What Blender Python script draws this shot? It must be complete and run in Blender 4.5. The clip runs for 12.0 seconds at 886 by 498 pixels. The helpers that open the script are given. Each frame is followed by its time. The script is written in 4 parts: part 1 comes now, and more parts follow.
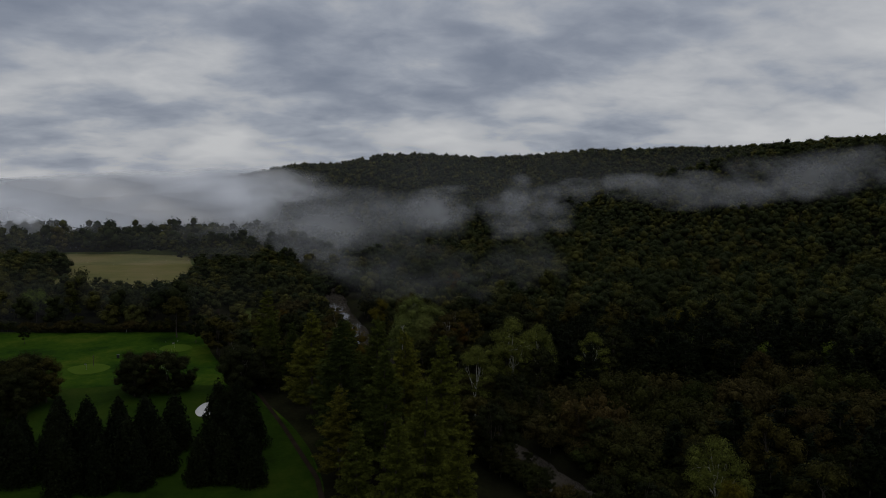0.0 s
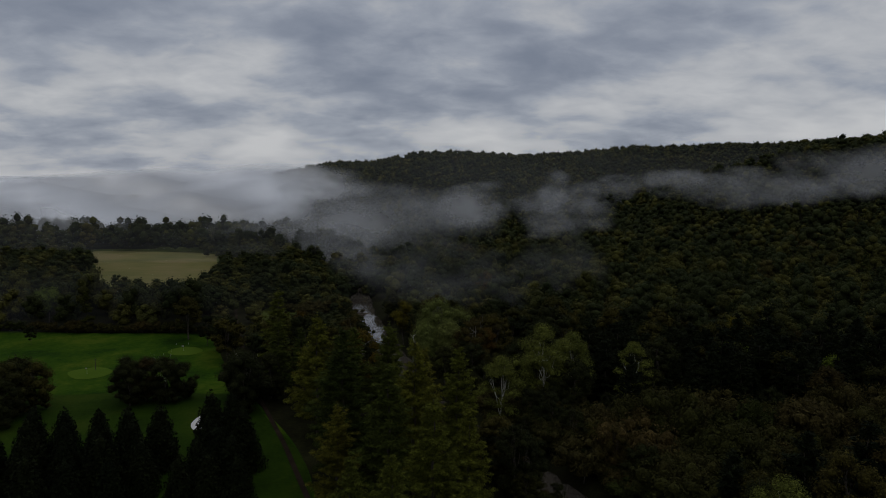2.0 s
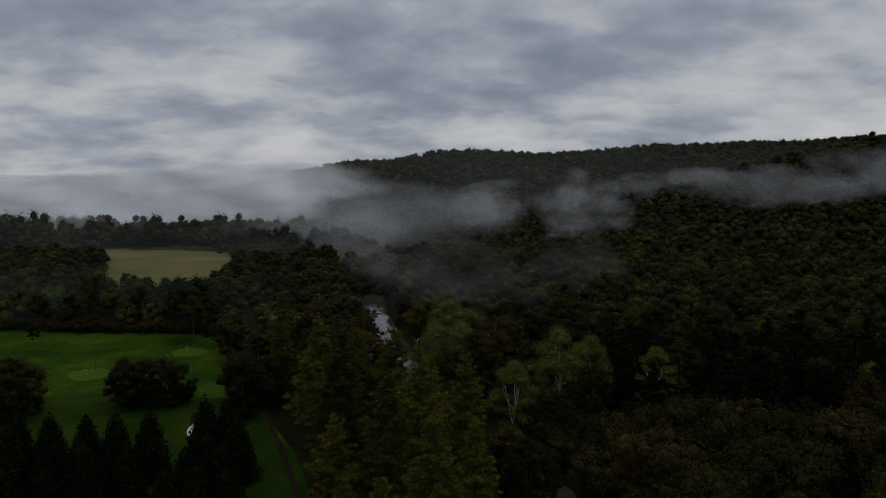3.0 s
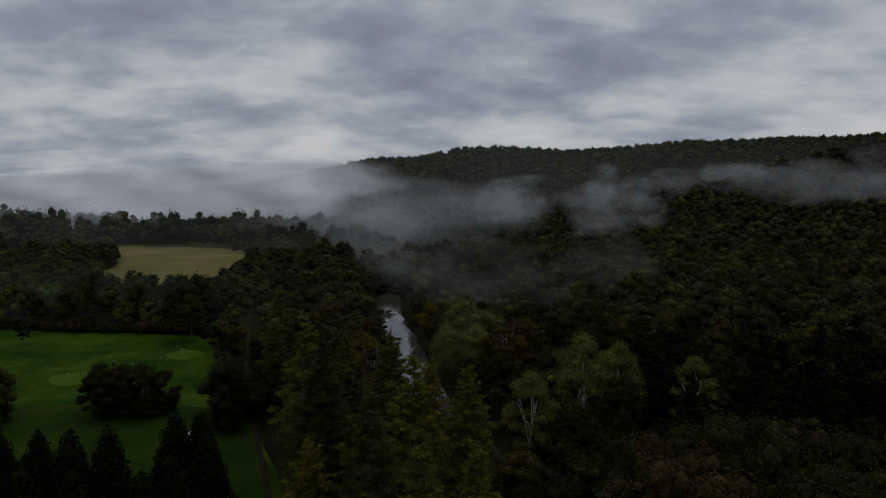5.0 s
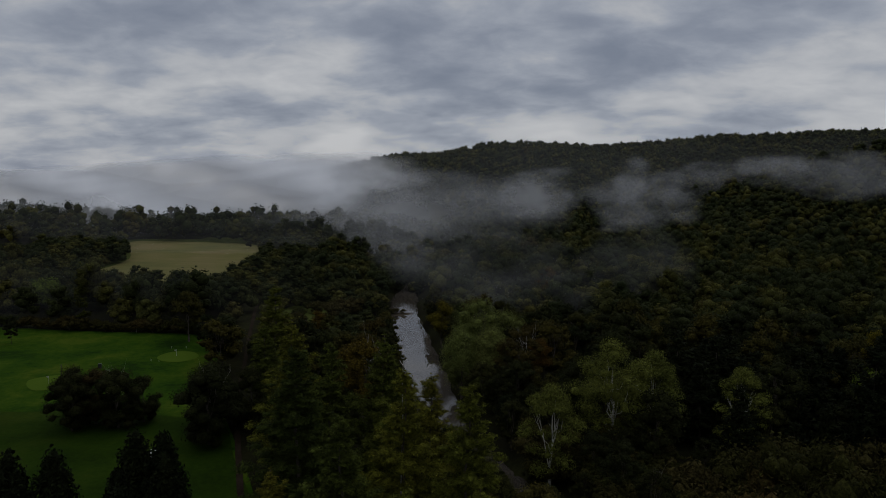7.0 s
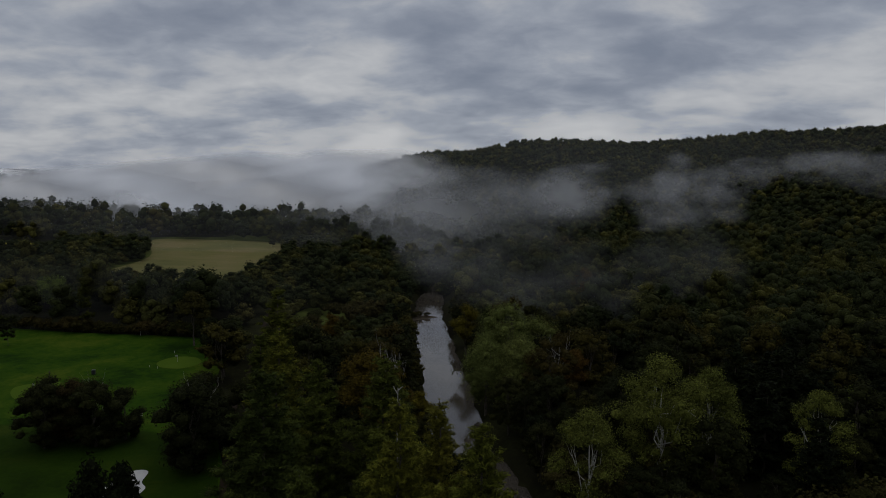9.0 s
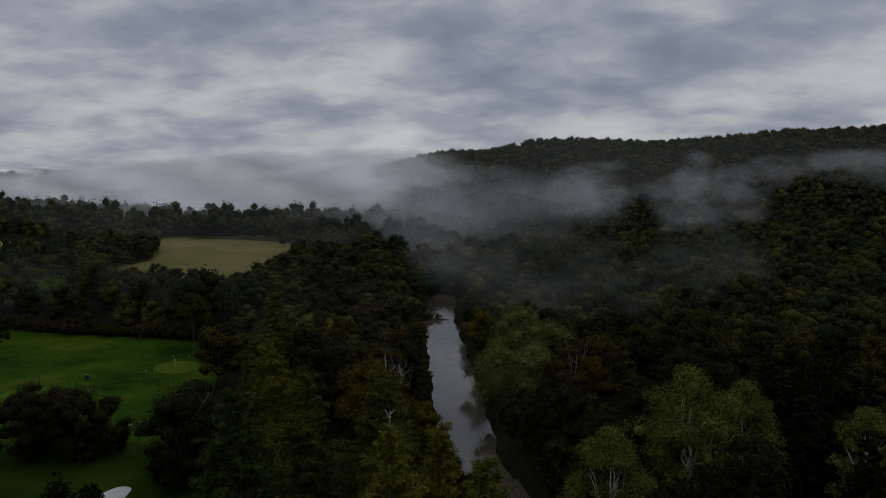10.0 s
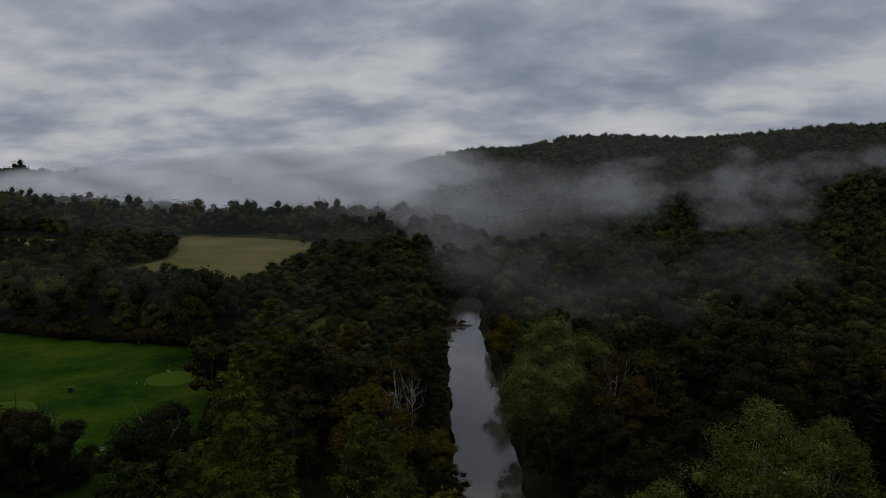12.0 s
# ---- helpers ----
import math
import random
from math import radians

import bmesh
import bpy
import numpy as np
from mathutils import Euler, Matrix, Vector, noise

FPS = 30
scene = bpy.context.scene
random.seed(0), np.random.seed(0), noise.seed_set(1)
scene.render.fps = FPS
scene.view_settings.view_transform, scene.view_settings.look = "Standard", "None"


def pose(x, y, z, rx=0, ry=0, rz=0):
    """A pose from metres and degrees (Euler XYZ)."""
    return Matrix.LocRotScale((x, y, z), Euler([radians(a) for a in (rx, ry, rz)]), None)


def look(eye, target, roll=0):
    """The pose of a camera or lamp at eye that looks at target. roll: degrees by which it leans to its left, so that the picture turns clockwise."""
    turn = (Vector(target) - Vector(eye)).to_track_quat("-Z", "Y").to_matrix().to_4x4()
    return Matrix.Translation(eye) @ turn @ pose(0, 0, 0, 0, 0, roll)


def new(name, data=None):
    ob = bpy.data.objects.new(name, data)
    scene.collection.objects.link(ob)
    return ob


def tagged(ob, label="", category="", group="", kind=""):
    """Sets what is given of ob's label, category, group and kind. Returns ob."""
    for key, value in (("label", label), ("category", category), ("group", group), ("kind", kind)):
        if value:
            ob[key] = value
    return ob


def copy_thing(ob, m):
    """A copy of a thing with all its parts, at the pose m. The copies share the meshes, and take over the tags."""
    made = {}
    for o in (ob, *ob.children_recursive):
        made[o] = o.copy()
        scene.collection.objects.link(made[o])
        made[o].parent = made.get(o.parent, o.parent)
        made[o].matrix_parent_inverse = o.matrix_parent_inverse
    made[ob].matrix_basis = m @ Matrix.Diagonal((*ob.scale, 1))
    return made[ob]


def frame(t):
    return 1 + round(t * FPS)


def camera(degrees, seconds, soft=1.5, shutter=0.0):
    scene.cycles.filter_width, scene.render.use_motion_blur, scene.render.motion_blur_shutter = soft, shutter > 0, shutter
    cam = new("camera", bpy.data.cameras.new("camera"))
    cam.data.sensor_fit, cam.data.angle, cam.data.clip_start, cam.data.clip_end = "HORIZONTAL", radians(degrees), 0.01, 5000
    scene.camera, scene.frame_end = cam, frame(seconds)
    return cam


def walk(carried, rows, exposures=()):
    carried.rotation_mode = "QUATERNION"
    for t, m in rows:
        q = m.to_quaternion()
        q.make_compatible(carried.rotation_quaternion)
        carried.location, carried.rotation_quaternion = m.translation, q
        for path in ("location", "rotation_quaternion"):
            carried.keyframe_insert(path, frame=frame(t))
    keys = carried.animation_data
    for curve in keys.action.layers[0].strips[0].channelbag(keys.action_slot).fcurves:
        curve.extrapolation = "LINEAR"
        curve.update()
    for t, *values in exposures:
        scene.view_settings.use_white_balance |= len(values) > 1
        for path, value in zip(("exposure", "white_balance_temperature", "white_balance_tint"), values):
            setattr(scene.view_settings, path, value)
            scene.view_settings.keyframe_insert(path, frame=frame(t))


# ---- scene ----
cam = camera(67, 12.0, soft=0.95)
PATH = [
    (0, (0.00, 0.00, 75.00), (8.338, 99.224, 65.781), 1.04),
    (0.5, (1.79, 5.86, 74.52), (8.771, 105.186, 65.269), 1.04),
    (1, (3.57, 11.68, 73.96), (9.083, 111.093, 64.613), 1.04),
    (1.5, (5.31, 17.48, 73.34), (9.412, 116.949, 63.945), 1.04),
    (2, (6.99, 23.24, 72.65), (9.611, 122.761, 63.209), 1.04),
    (2.5, (8.61, 28.99, 71.91), (9.754, 128.529, 62.439), 1.04),
    (3, (10.14, 34.71, 71.14), (9.857, 134.255, 61.595), 1.04),
    (5, (15.28, 57.51, 67.86), (10.855, 156.942, 58.149), 1.04),
    (5.5, (16.28, 63.20, 67.04), (10.941, 162.581, 57.267), 1.04),
    (6, (17.15, 68.89, 66.22), (10.886, 168.205, 56.335), 1.04),
    (6.5, (17.89, 74.58, 65.43), (10.756, 173.823, 55.386), 1.04),
    (7, (18.51, 80.28, 64.66), (10.165, 179.413, 54.496), 1.04),
    (9, (19.75, 103.12, 61.91), (6.409, 201.696, 51.657), 1.04),
    (9.5, (19.79, 108.85, 61.33), (5.349, 207.266, 51.053), 1.04),
    (10, (19.73, 114.58, 60.79), (4.167, 212.826, 50.506), 1.04),
    (10.5, (19.58, 120.32, 60.31), (2.836, 218.359, 49.934), 1.04),
    (11, (19.37, 126.06, 59.88), (1.415, 223.879, 49.429), 1.04),
    (11.5, (19.10, 131.81, 59.50), (-0.039, 229.394, 49.004), 1.04),
    (12, (18.79, 137.55, 59.18), (-1.302, 234.942, 48.619), 1.04),
]
EXPOSURE = -1.35
walk(cam, [(t, look(eye, target, roll)) for t, eye, target, roll in PATH], [(0.0, EXPOSURE), (12.0, EXPOSURE)])

# ---- light and sky ----
world = bpy.data.worlds.new("overcast_sky")
scene.world = world
world.use_nodes = True
world.node_tree.nodes.clear()


def node(tree, kind, inputs=None, **props):
    n = tree.nodes.new(kind)
    for key, value in props.items():
        setattr(n, key, value)
    for key, value in (inputs or {}).items():
        if hasattr(value, "is_output"):
            tree.links.new(value, n.inputs[key])
        else:
            n.inputs[key].default_value = value
    return n


def maths(tree, op, a, b=0.0, c=0.0, clamp=False):
    return node(tree, "ShaderNodeMath", {0: a, 1: b, 2: c}, operation=op, use_clamp=clamp).outputs[0]


def span(tree, value, lo, hi, a=0.0, b=1.0, smooth=True):
    n = node(tree, "ShaderNodeMapRange", {0: value, 1: lo, 2: hi, 3: a, 4: b}, interpolation_type="SMOOTHSTEP" if smooth else "LINEAR")
    return n.outputs[0]


def mixed(tree, fac, a, b, blend="MIX"):
    n = node(tree, "ShaderNodeMix", None, data_type="RGBA", blend_type=blend)
    for i, v in ((0, fac), (6, a), (7, b)):
        if hasattr(v, "is_output"):
            tree.links.new(v, n.inputs[i])
        else:
            n.inputs[i].default_value = v
    return n.outputs[2]


def ramp(tree, fac, stops):
    n = node(tree, "ShaderNodeValToRGB", {0: fac})
    els = n.color_ramp.elements
    while len(els) < len(stops):
        els.new(0.5)
    for e, (p, c) in zip(els, stops):
        e.position, e.color = p, (*c, 1.0)
    return n.outputs[0]


SUN_UP, SUN_TURN = radians(58), radians(25)
SKY_LEVEL = 1.0
wt = world.node_tree
sky = node(wt, "ShaderNodeTexSky", None, sky_type="NISHITA", sun_disc=False, sun_elevation=SUN_UP, sun_rotation=SUN_TURN)
way = node(wt, "ShaderNodeTexCoord").outputs["Generated"]
sep = node(wt, "ShaderNodeSeparateXYZ", {0: way}).outputs
up = maths(wt, "MAXIMUM", sep[2], 0.0)
deep = maths(wt, "ADD", up, 0.27)
px = maths(wt, "DIVIDE", sep[0], deep)
py = maths(wt, "DIVIDE", sep[1], deep)
flat = node(wt, "ShaderNodeCombineXYZ", {0: px, 1: py, 2: 0.0}).outputs[0]
turned = node(wt, "ShaderNodeMapping", {0: flat, 1: (3.1, 0.4, 0.0), 2: (0, 0, radians(-6)), 3: (0.85, 1.0, 1.0)}).outputs[0]
big = node(wt, "ShaderNodeTexNoise", {"Vector": turned, "Scale": 2.0, "Detail": 7.0, "Roughness": 0.45, "Distortion": 0.15}).outputs[0]
fine = node(wt, "ShaderNodeTexNoise", {"Vector": turned, "Scale": 6.5, "Detail": 9.0, "Roughness": 0.54, "Distortion": 0.25}).outputs[0]
both = maths(wt, "ADD", maths(wt, "MULTIPLY", big, 0.72), maths(wt, "MULTIPLY", fine, 0.32))


def sky_lobe(turn, rise, wide, high, amount):
    """A thinner or thicker stretch of the cloud deck, round one bearing."""
    a = maths(wt, "ARCTAN2", sep[0], sep[1])
    u = maths(wt, "DIVIDE", maths(wt, "SUBTRACT", a, radians(turn)), radians(wide))
    v = maths(wt, "DIVIDE", maths(wt, "SUBTRACT", sep[2], math.sin(radians(rise))), math.sin(radians(high)))
    d = maths(wt, "ADD", maths(wt, "MULTIPLY", u, u), maths(wt, "MULTIPLY", v, v))
    return maths(wt, "MULTIPLY", maths(wt, "EXPONENT", maths(wt, "MULTIPLY", d, -1.0)), amount)


LOBES = ((3, 11.5, 13, 3.6, -0.075), (-17, 12.5, 14, 3.6, -0.06), (-23, 5.8, 12, 1.5, -0.06), (25, 13, 7, 2.5, -0.05), (10, 5.2, 12, 1.3, -0.035),
         (17, 7.6, 11, 1.8, 0.06), (35, 8, 13, 6, 0.10), (-9, 7.2, 9, 1.6, 0.05), (-20, 2.4, 17, 2.0, 0.075), (-38, 7, 14, 4, 0.05), (6, 3.4, 16, 1.4, 0.03))
for lobe in LOBES:
    both = maths(wt, "ADD", both, sky_lobe(*lobe))
clouds = ramp(wt, both, [(0.34, (0.47, 0.54, 0.69)), (0.43, (0.59, 0.66, 0.81)), (0.51, (0.78, 0.85, 0.99)), (0.58, (1.03, 1.07, 1.15)), (0.70, (1.34, 1.36, 1.40))])
dome = mixed(wt, 0.93, node(wt, "ShaderNodeVectorMath", {0: sky.outputs[0], 1: (0.1, 0.1, 0.1)}, operation="MULTIPLY").outputs[0], clouds)
# an overcast sky is brightest overhead
level = maths(wt, "MULTIPLY", maths(wt, "MULTIPLY_ADD", span(wt, up, 0.28, 0.95, 0.0, 1.0), 1.1, 1.0), SKY_LEVEL)
node(wt, "ShaderNodeOutputWorld", {0: node(wt, "ShaderNodeBackground", {0: dome, 1: level}).outputs[0]})

sun_data = bpy.data.lights.new("sun", "SUN")
sun_data.energy, sun_data.angle, sun_data.color = 0.6, radians(20), (1.0, 0.97, 0.92)
sun = new("sun", sun_data)
sun.matrix_world = look((300 * math.sin(SUN_TURN), 300 * math.cos(SUN_TURN), 300 * math.tan(SUN_UP)), (0, 0, 0))

# ---- materials ----


def material(name):
    m = bpy.data.materials.new(name)
    m.use_nodes = True
    m.node_tree.nodes.clear()
    return m, m.node_tree


def finish(tree, shader):
    node(tree, "ShaderNodeOutputMaterial", {0: shader})


def principled(tree, color, rough=0.8, spec=0.3, bump=None, metal=0.0):
    ins = {"Base Color": color, "Roughness": rough, "Specular IOR Level": spec, "Metallic": metal}
    if bump:
        ins["Normal"] = bump
    return node(tree, "ShaderNodeBsdfPrincipled", ins).outputs[0]


def bumped(tree, height, strength, distance):
    return node(tree, "ShaderNodeBump", {"Height": height, "Strength": strength, "Distance": distance}).outputs[0]


def noise_at(tree, scale, detail=4.0, rough=0.55, vector=None):
    if vector is None:
        vector = node(tree, "ShaderNodeNewGeometry").outputs["Position"]
    return node(tree, "ShaderNodeTexNoise", {"Vector": vector, "Scale": scale, "Detail": detail, "Roughness": rough}).outputs[0]


def foliage(name, stops, by_object=True, seep=0.25):
    """Leaves: a tint for each tree, lighter and darker sprays, and light that seeps through."""
    m, t = material(name)
    if by_object:
        tint = node(t, "ShaderNodeObjectInfo").outputs["Random"]
    else:
        tint = node(t, "ShaderNodeAttribute", None, attribute_name="tint").outputs["Fac"]
    leaf = node(t, "ShaderNodeNewGeometry").outputs["Random Per Island"]
    base = ramp(t, tint, stops)
    patch = noise_at(t, 0.35, 3.0)
    tuft = noise_at(t, 1.5, 4.0, 0.65)
    vary = maths(t, "ADD", maths(t, "MULTIPLY", leaf, 0.55), maths(t, "MULTIPLY", patch, 0.75))
    vary = maths(t, "MULTIPLY", maths(t, "ADD", vary, 0.08), span(t, tuft, 0.32, 0.68, 0.5, 1.5))
    lit = node(t, "ShaderNodeVectorMath", {0: base, 3: vary}, operation="SCALE").outputs[0]
    surf = principled(t, lit, 0.75, 0.03, bumped(t, tuft, 0.9, 0.9))
    thin = node(t, "ShaderNodeBsdfTranslucent", {0: lit}).outputs[0]
    finish(t, node(t, "ShaderNodeMixShader", {0: seep, 1: surf, 2: thin}).outputs[0])
    return m


BROAD = [(0.0, (0.0149, 0.0195, 0.0064)), (0.25, (0.0254, 0.0273, 0.0071)), (0.5, (0.0224, 0.0260, 0.0077)), (0.72, (0.0463, 0.0429, 0.0089)), (0.88, (0.0613, 0.0532, 0.0106)), (0.95, (0.0540, 0.0420, 0.0100)), (1.0, (0.0430, 0.0310, 0.0100))]
PINE = [(0.0, (0.0369, 0.0476, 0.0082)), (0.3, (0.0615, 0.0722, 0.0103)), (0.65, (0.0902, 0.0951, 0.0115)), (0.9, (0.1189, 0.1148, 0.0123)), (1.0, (0.1148, 0.1000, 0.0123))]
leaves_broad = foliage("broad_leaves", BROAD)
FOREST = [(p, (c[0] * 1.34, c[1] * 1.46, c[2] * 1.7)) for p, c in BROAD]
leaves_forest = foliage("forest_leaves", FOREST, by_object=False)
needles_pine = foliage("pine_needles", [(p, (c[0] * 1.02, c[1] * 1.06, c[2] * 1.15)) for p, c in PINE], seep=0.15)
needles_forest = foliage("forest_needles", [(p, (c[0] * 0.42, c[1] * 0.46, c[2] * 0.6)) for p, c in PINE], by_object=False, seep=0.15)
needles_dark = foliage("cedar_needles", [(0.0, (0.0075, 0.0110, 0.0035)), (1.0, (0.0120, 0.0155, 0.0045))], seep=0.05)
leaves_pale = foliage("sycamore_leaves", [(0.0, (0.1107, 0.1239, 0.0234)), (1.0, (0.1257, 0.1359, 0.0251))])
leaves_willow = foliage("willow_leaves", [(0.0, (0.1301, 0.1523, 0.0369)), (1.0, (0.1438, 0.1584, 0.0394))])
leaves_lime = foliage("light_green_leaves", [(0.0, (0.0918, 0.1230, 0.0148)), (1.0, (0.1009, 0.1312, 0.0157))])
leaves_gold = foliage("turning_leaves", [(0.0, (0.1197, 0.1025, 0.0089)), (0.7, (0.1009, 0.0820, 0.0089)), (1.0, (0.0828, 0.0451, 0.0089))])
leaves_dun = foliage("shrub_leaves", [(0.0, (0.0319, 0.0344, 0.0073)), (0.5, (0.0564, 0.0441, 0.0135)), (0.8, (0.0269, 0.0344, 0.0067)), (1.0, (0.0712, 0.0491, 0.0147))])


def bark(name, a, b, scale=3.0):
    m, t = material(name)
    n = noise_at(t, scale, 6.0, 0.65)
    finish(t, principled(t, ramp(t, n, [(0.35, a), (0.62, b)]), 0.9, 0.2, bumped(t, n, 0.6, 0.05)))
    return m


bark_dark = bark("dark_bark", (0.03, 0.024, 0.018), (0.085, 0.07, 0.055))
bark_white = bark("pale_bark", (0.18, 0.17, 0.14), (0.54, 0.52, 0.46), 1.2)
bark_grey = bark("grey_dead_wood", (0.16, 0.15, 0.13), (0.36, 0.34, 0.30))


def soil(name, stops, scale, fine_scale, bump=0.4, rough=0.95):
    m, t = material(name)
    a, b = noise_at(t, scale, 5.0), noise_at(t, fine_scale, 5.0, 0.65)
    f = maths(t, "ADD", maths(t, "MULTIPLY", a, 0.65), maths(t, "MULTIPLY", b, 0.35))
    finish(t, principled(t, ramp(t, f, stops), rough, 0.02, bumped(t, b, bump, 0.2)))
    return m


ground_mat = soil("forest_floor", [(0.35, (0.006, 0.005, 0.003)), (0.5, (0.010, 0.010, 0.004)), (0.66, (0.020, 0.021, 0.007))], 0.05, 0.8)
grass_mat = soil("fairway_grass", [(0.38, (0.007, 0.019, 0.0015)), (0.46, (0.013, 0.033, 0.0018)), (0.54, (0.021, 0.044, 0.0024)), (0.62, (0.036, 0.055, 0.004))], 0.045, 0.5, 0.3)
# fairway grass again, with the shade of the trees put into its colour
shaded_grass_mat = soil("rough_grass", [(0.36, (0.0074, 0.0159, 0.0014)), (0.5, (0.0123, 0.0258, 0.0019)), (0.64, (0.0209, 0.0332, 0.0031))], 0.06, 0.8, 0.5)
green_mat = soil("putting_green_grass", [(0.35, (0.036, 0.064, 0.005)), (0.65, (0.046, 0.074, 0.007))], 0.1, 2.5, 0.1)
sand_mat = soil("bunker_sand", [(0.3, (0.3744, 0.3600, 0.3384)), (0.7, (0.4752, 0.4608, 0.4320))], 0.3, 4.0, 0.2)
dirt_mat = soil("dirt_track", [(0.3, (0.0108, 0.0078, 0.0048)), (0.7, (0.0252, 0.0180, 0.0120))], 0.2, 2.0)
meadow_mat = soil("meadow_grass", [(0.3, (0.03, 0.040, 0.009)), (0.5, (0.046, 0.056, 0.012)), (0.7, (0.065, 0.068, 0.018))], 0.08, 0.7)
yellow_mat = soil("yellow_crop", [(0.3, (0.15, 0.135, 0.02)), (0.7, (0.20, 0.18, 0.03))], 0.05, 0.9)
mud_mat = soil("muddy_bank", [(0.3, (0.035, 0.028, 0.02)), (0.7, (0.075, 0.06, 0.042))], 0.2, 2.0)


def crop_material():
    """Tan-green stubble with faint rows along the field and browner patches."""
    m, t = material("tan_field")
    pos = node(t, "ShaderNodeNewGeometry").outputs["Position"]
    lain = node(t, "ShaderNodeMapping", {0: pos, 2: (0, 0, radians(18)), 3: (0.02, 0.22, 0.1)}).outputs[0]
    rows = node(t, "ShaderNodeTexNoise", {"Vector": lain, "Scale": 1.0, "Detail": 4.0}).outputs[0]
    patch = noise_at(t, 0.022, 4.0)
    f = maths(t, "ADD", maths(t, "MULTIPLY", rows, 0.3), maths(t, "MULTIPLY", patch, 0.7))
    col = ramp(t, f, [(0.36, (0.068, 0.066, 0.016)), (0.48, (0.092, 0.083, 0.022)), (0.60, (0.118, 0.094, 0.034))])
    finish(t, principled(t, col, 0.95, 0.1, bumped(t, noise_at(t, 1.5), 0.3, 0.2)))
    return m


field_mat = crop_material()


def water_material():
    m, t = material("river_water")
    pos = node(t, "ShaderNodeNewGeometry").outputs["Position"]
    ripple = node(t, "ShaderNodeTexNoise", {"Vector": pos, "Scale": 0.9, "Detail": 3.0}).outputs[0]
    slick = noise_at(t, 0.06, 3.0)
    finish(t, principled(t, (0.045, 0.038, 0.030, 1), span(t, slick, 0.4, 0.62, 0.03, 0.12), 0.5, bumped(t, ripple, 0.08, 0.05)))
    return m


water_mat = water_material()


def mist_material(name, density, seed, grain, torn=0.5, edge=0.9, stretch=(1.0, 1.0, 1.0), level=False):
    """White droplets, torn by noise and thinning to nothing at the edges of the bank; they scatter the sky's light from all round."""
    m, t = material(name)
    pos = node(t, "ShaderNodeNewGeometry").outputs["Position"]
    moved = node(t, "ShaderNodeMapping", {0: pos, 1: (seed * 73.0, seed * 31.0, seed * 17.0), 3: stretch}).outputs[0]
    n = node(t, "ShaderNodeTexNoise", {"Vector": moved, "Scale": 1.0 / grain, "Detail": 6.0, "Roughness": 0.50, "Distortion": 0.15}).outputs[0]
    own = node(t, "ShaderNodeSeparateXYZ", {0: node(t, "ShaderNodeTexCoord").outputs["Object"]}).outputs
    uu, vv = maths(t, "MULTIPLY", own[0], own[0]), maths(t, "MULTIPLY", own[2], own[2])
    if level:
        vv = maths(t, "MULTIPLY", vv, vv)
    body = maths(t, "SUBTRACT", 1.0, maths(t, "ADD", uu, vv))
    val = maths(t, "ADD", maths(t, "MULTIPLY", maths(t, "SUBTRACT", n, 0.5), torn * 3.0), body)
    keep = maths(t, "MULTIPLY", maths(t, "SUBTRACT", 1.0, uu, clamp=True), maths(t, "SUBTRACT", 1.0, vv, clamp=True))
    a = maths(t, "MULTIPLY", maths(t, "MULTIPLY", span(t, val, 0.0, edge), span(t, keep, 0.0, 0.35)), density, clamp=True)
    above = node(t, "ShaderNodeCombineXYZ", {0: 0.0, 1: 0.0, 2: 1.0}).outputs[0]
    below = node(t, "ShaderNodeCombineXYZ", {0: 0.0, 1: 0.0, 2: -1.0}).outputs[0]
    white = (MIST, MIST, MIST * 1.01, 1)
    front = node(t, "ShaderNodeBsdfDiffuse", {0: white, 2: above}).outputs[0]
    back = node(t, "ShaderNodeBsdfTranslucent", {0: white, 1: below}).outputs[0]
    glow = node(t, "ShaderNodeAddShader", {0: front, 1: back}).outputs[0]
    clear = node(t, "ShaderNodeBsdfTransparent").outputs[0]
    finish(t, node(t, "ShaderNodeMixShader", {0: a, 1: clear, 2: glow}).outputs[0])
    return m


MIST = 0.64


# ---- the lie of the land ----
RIVER_Y = np.array([-200.0, 60, 100, 135, 163, 190, 215, 240, 266, 305, 365, 418, 460, 507, 600, 760])
RIVER_X = np.array([150.0, 98, 76, 61, 50, 39, 28, 15, 3, -5, -18, -30, -35, -40, -22, -40])
WATER_Z = -4.0
HUB = (15.0, 70.0)
CREST_A = np.array([-60.0, -26, -21, -18, -15.8, -13.1, -10, -9, -5, -3, -1.9, 0, 4, 6, 8.5, 12, 15, 17, 20.6, 24.4, 28.4, 32.9, 37, 60])
CREST_Z = np.array([0.0, 0, 6, 27, 49, 64, 82, 89, 94, 117, 126, 128, 130, 128, 126, 131, 138, 142, 144, 150, 149, 157, 165, 168])
SPUR_A = np.array([-60.0, 6, 9, 12.4, 16.4, 20.6, 24.5, 30.5, 36, 60])
SPUR_Z = np.array([0.0, 0, 2, 8, 40, 74, 92, 117, 130, 140])


def ease(v, lo, hi):
    t = np.clip((v - lo) / (hi - lo), 0, 1)
    return t * t * (3 - 2 * t)


def waves(x, y):
    """Low swells of the ground."""
    return np.sin(x * 0.021 + 1.3) * np.cos(y * 0.017 + 0.4) + 0.6 * np.sin(x * 0.043 - y * 0.037)


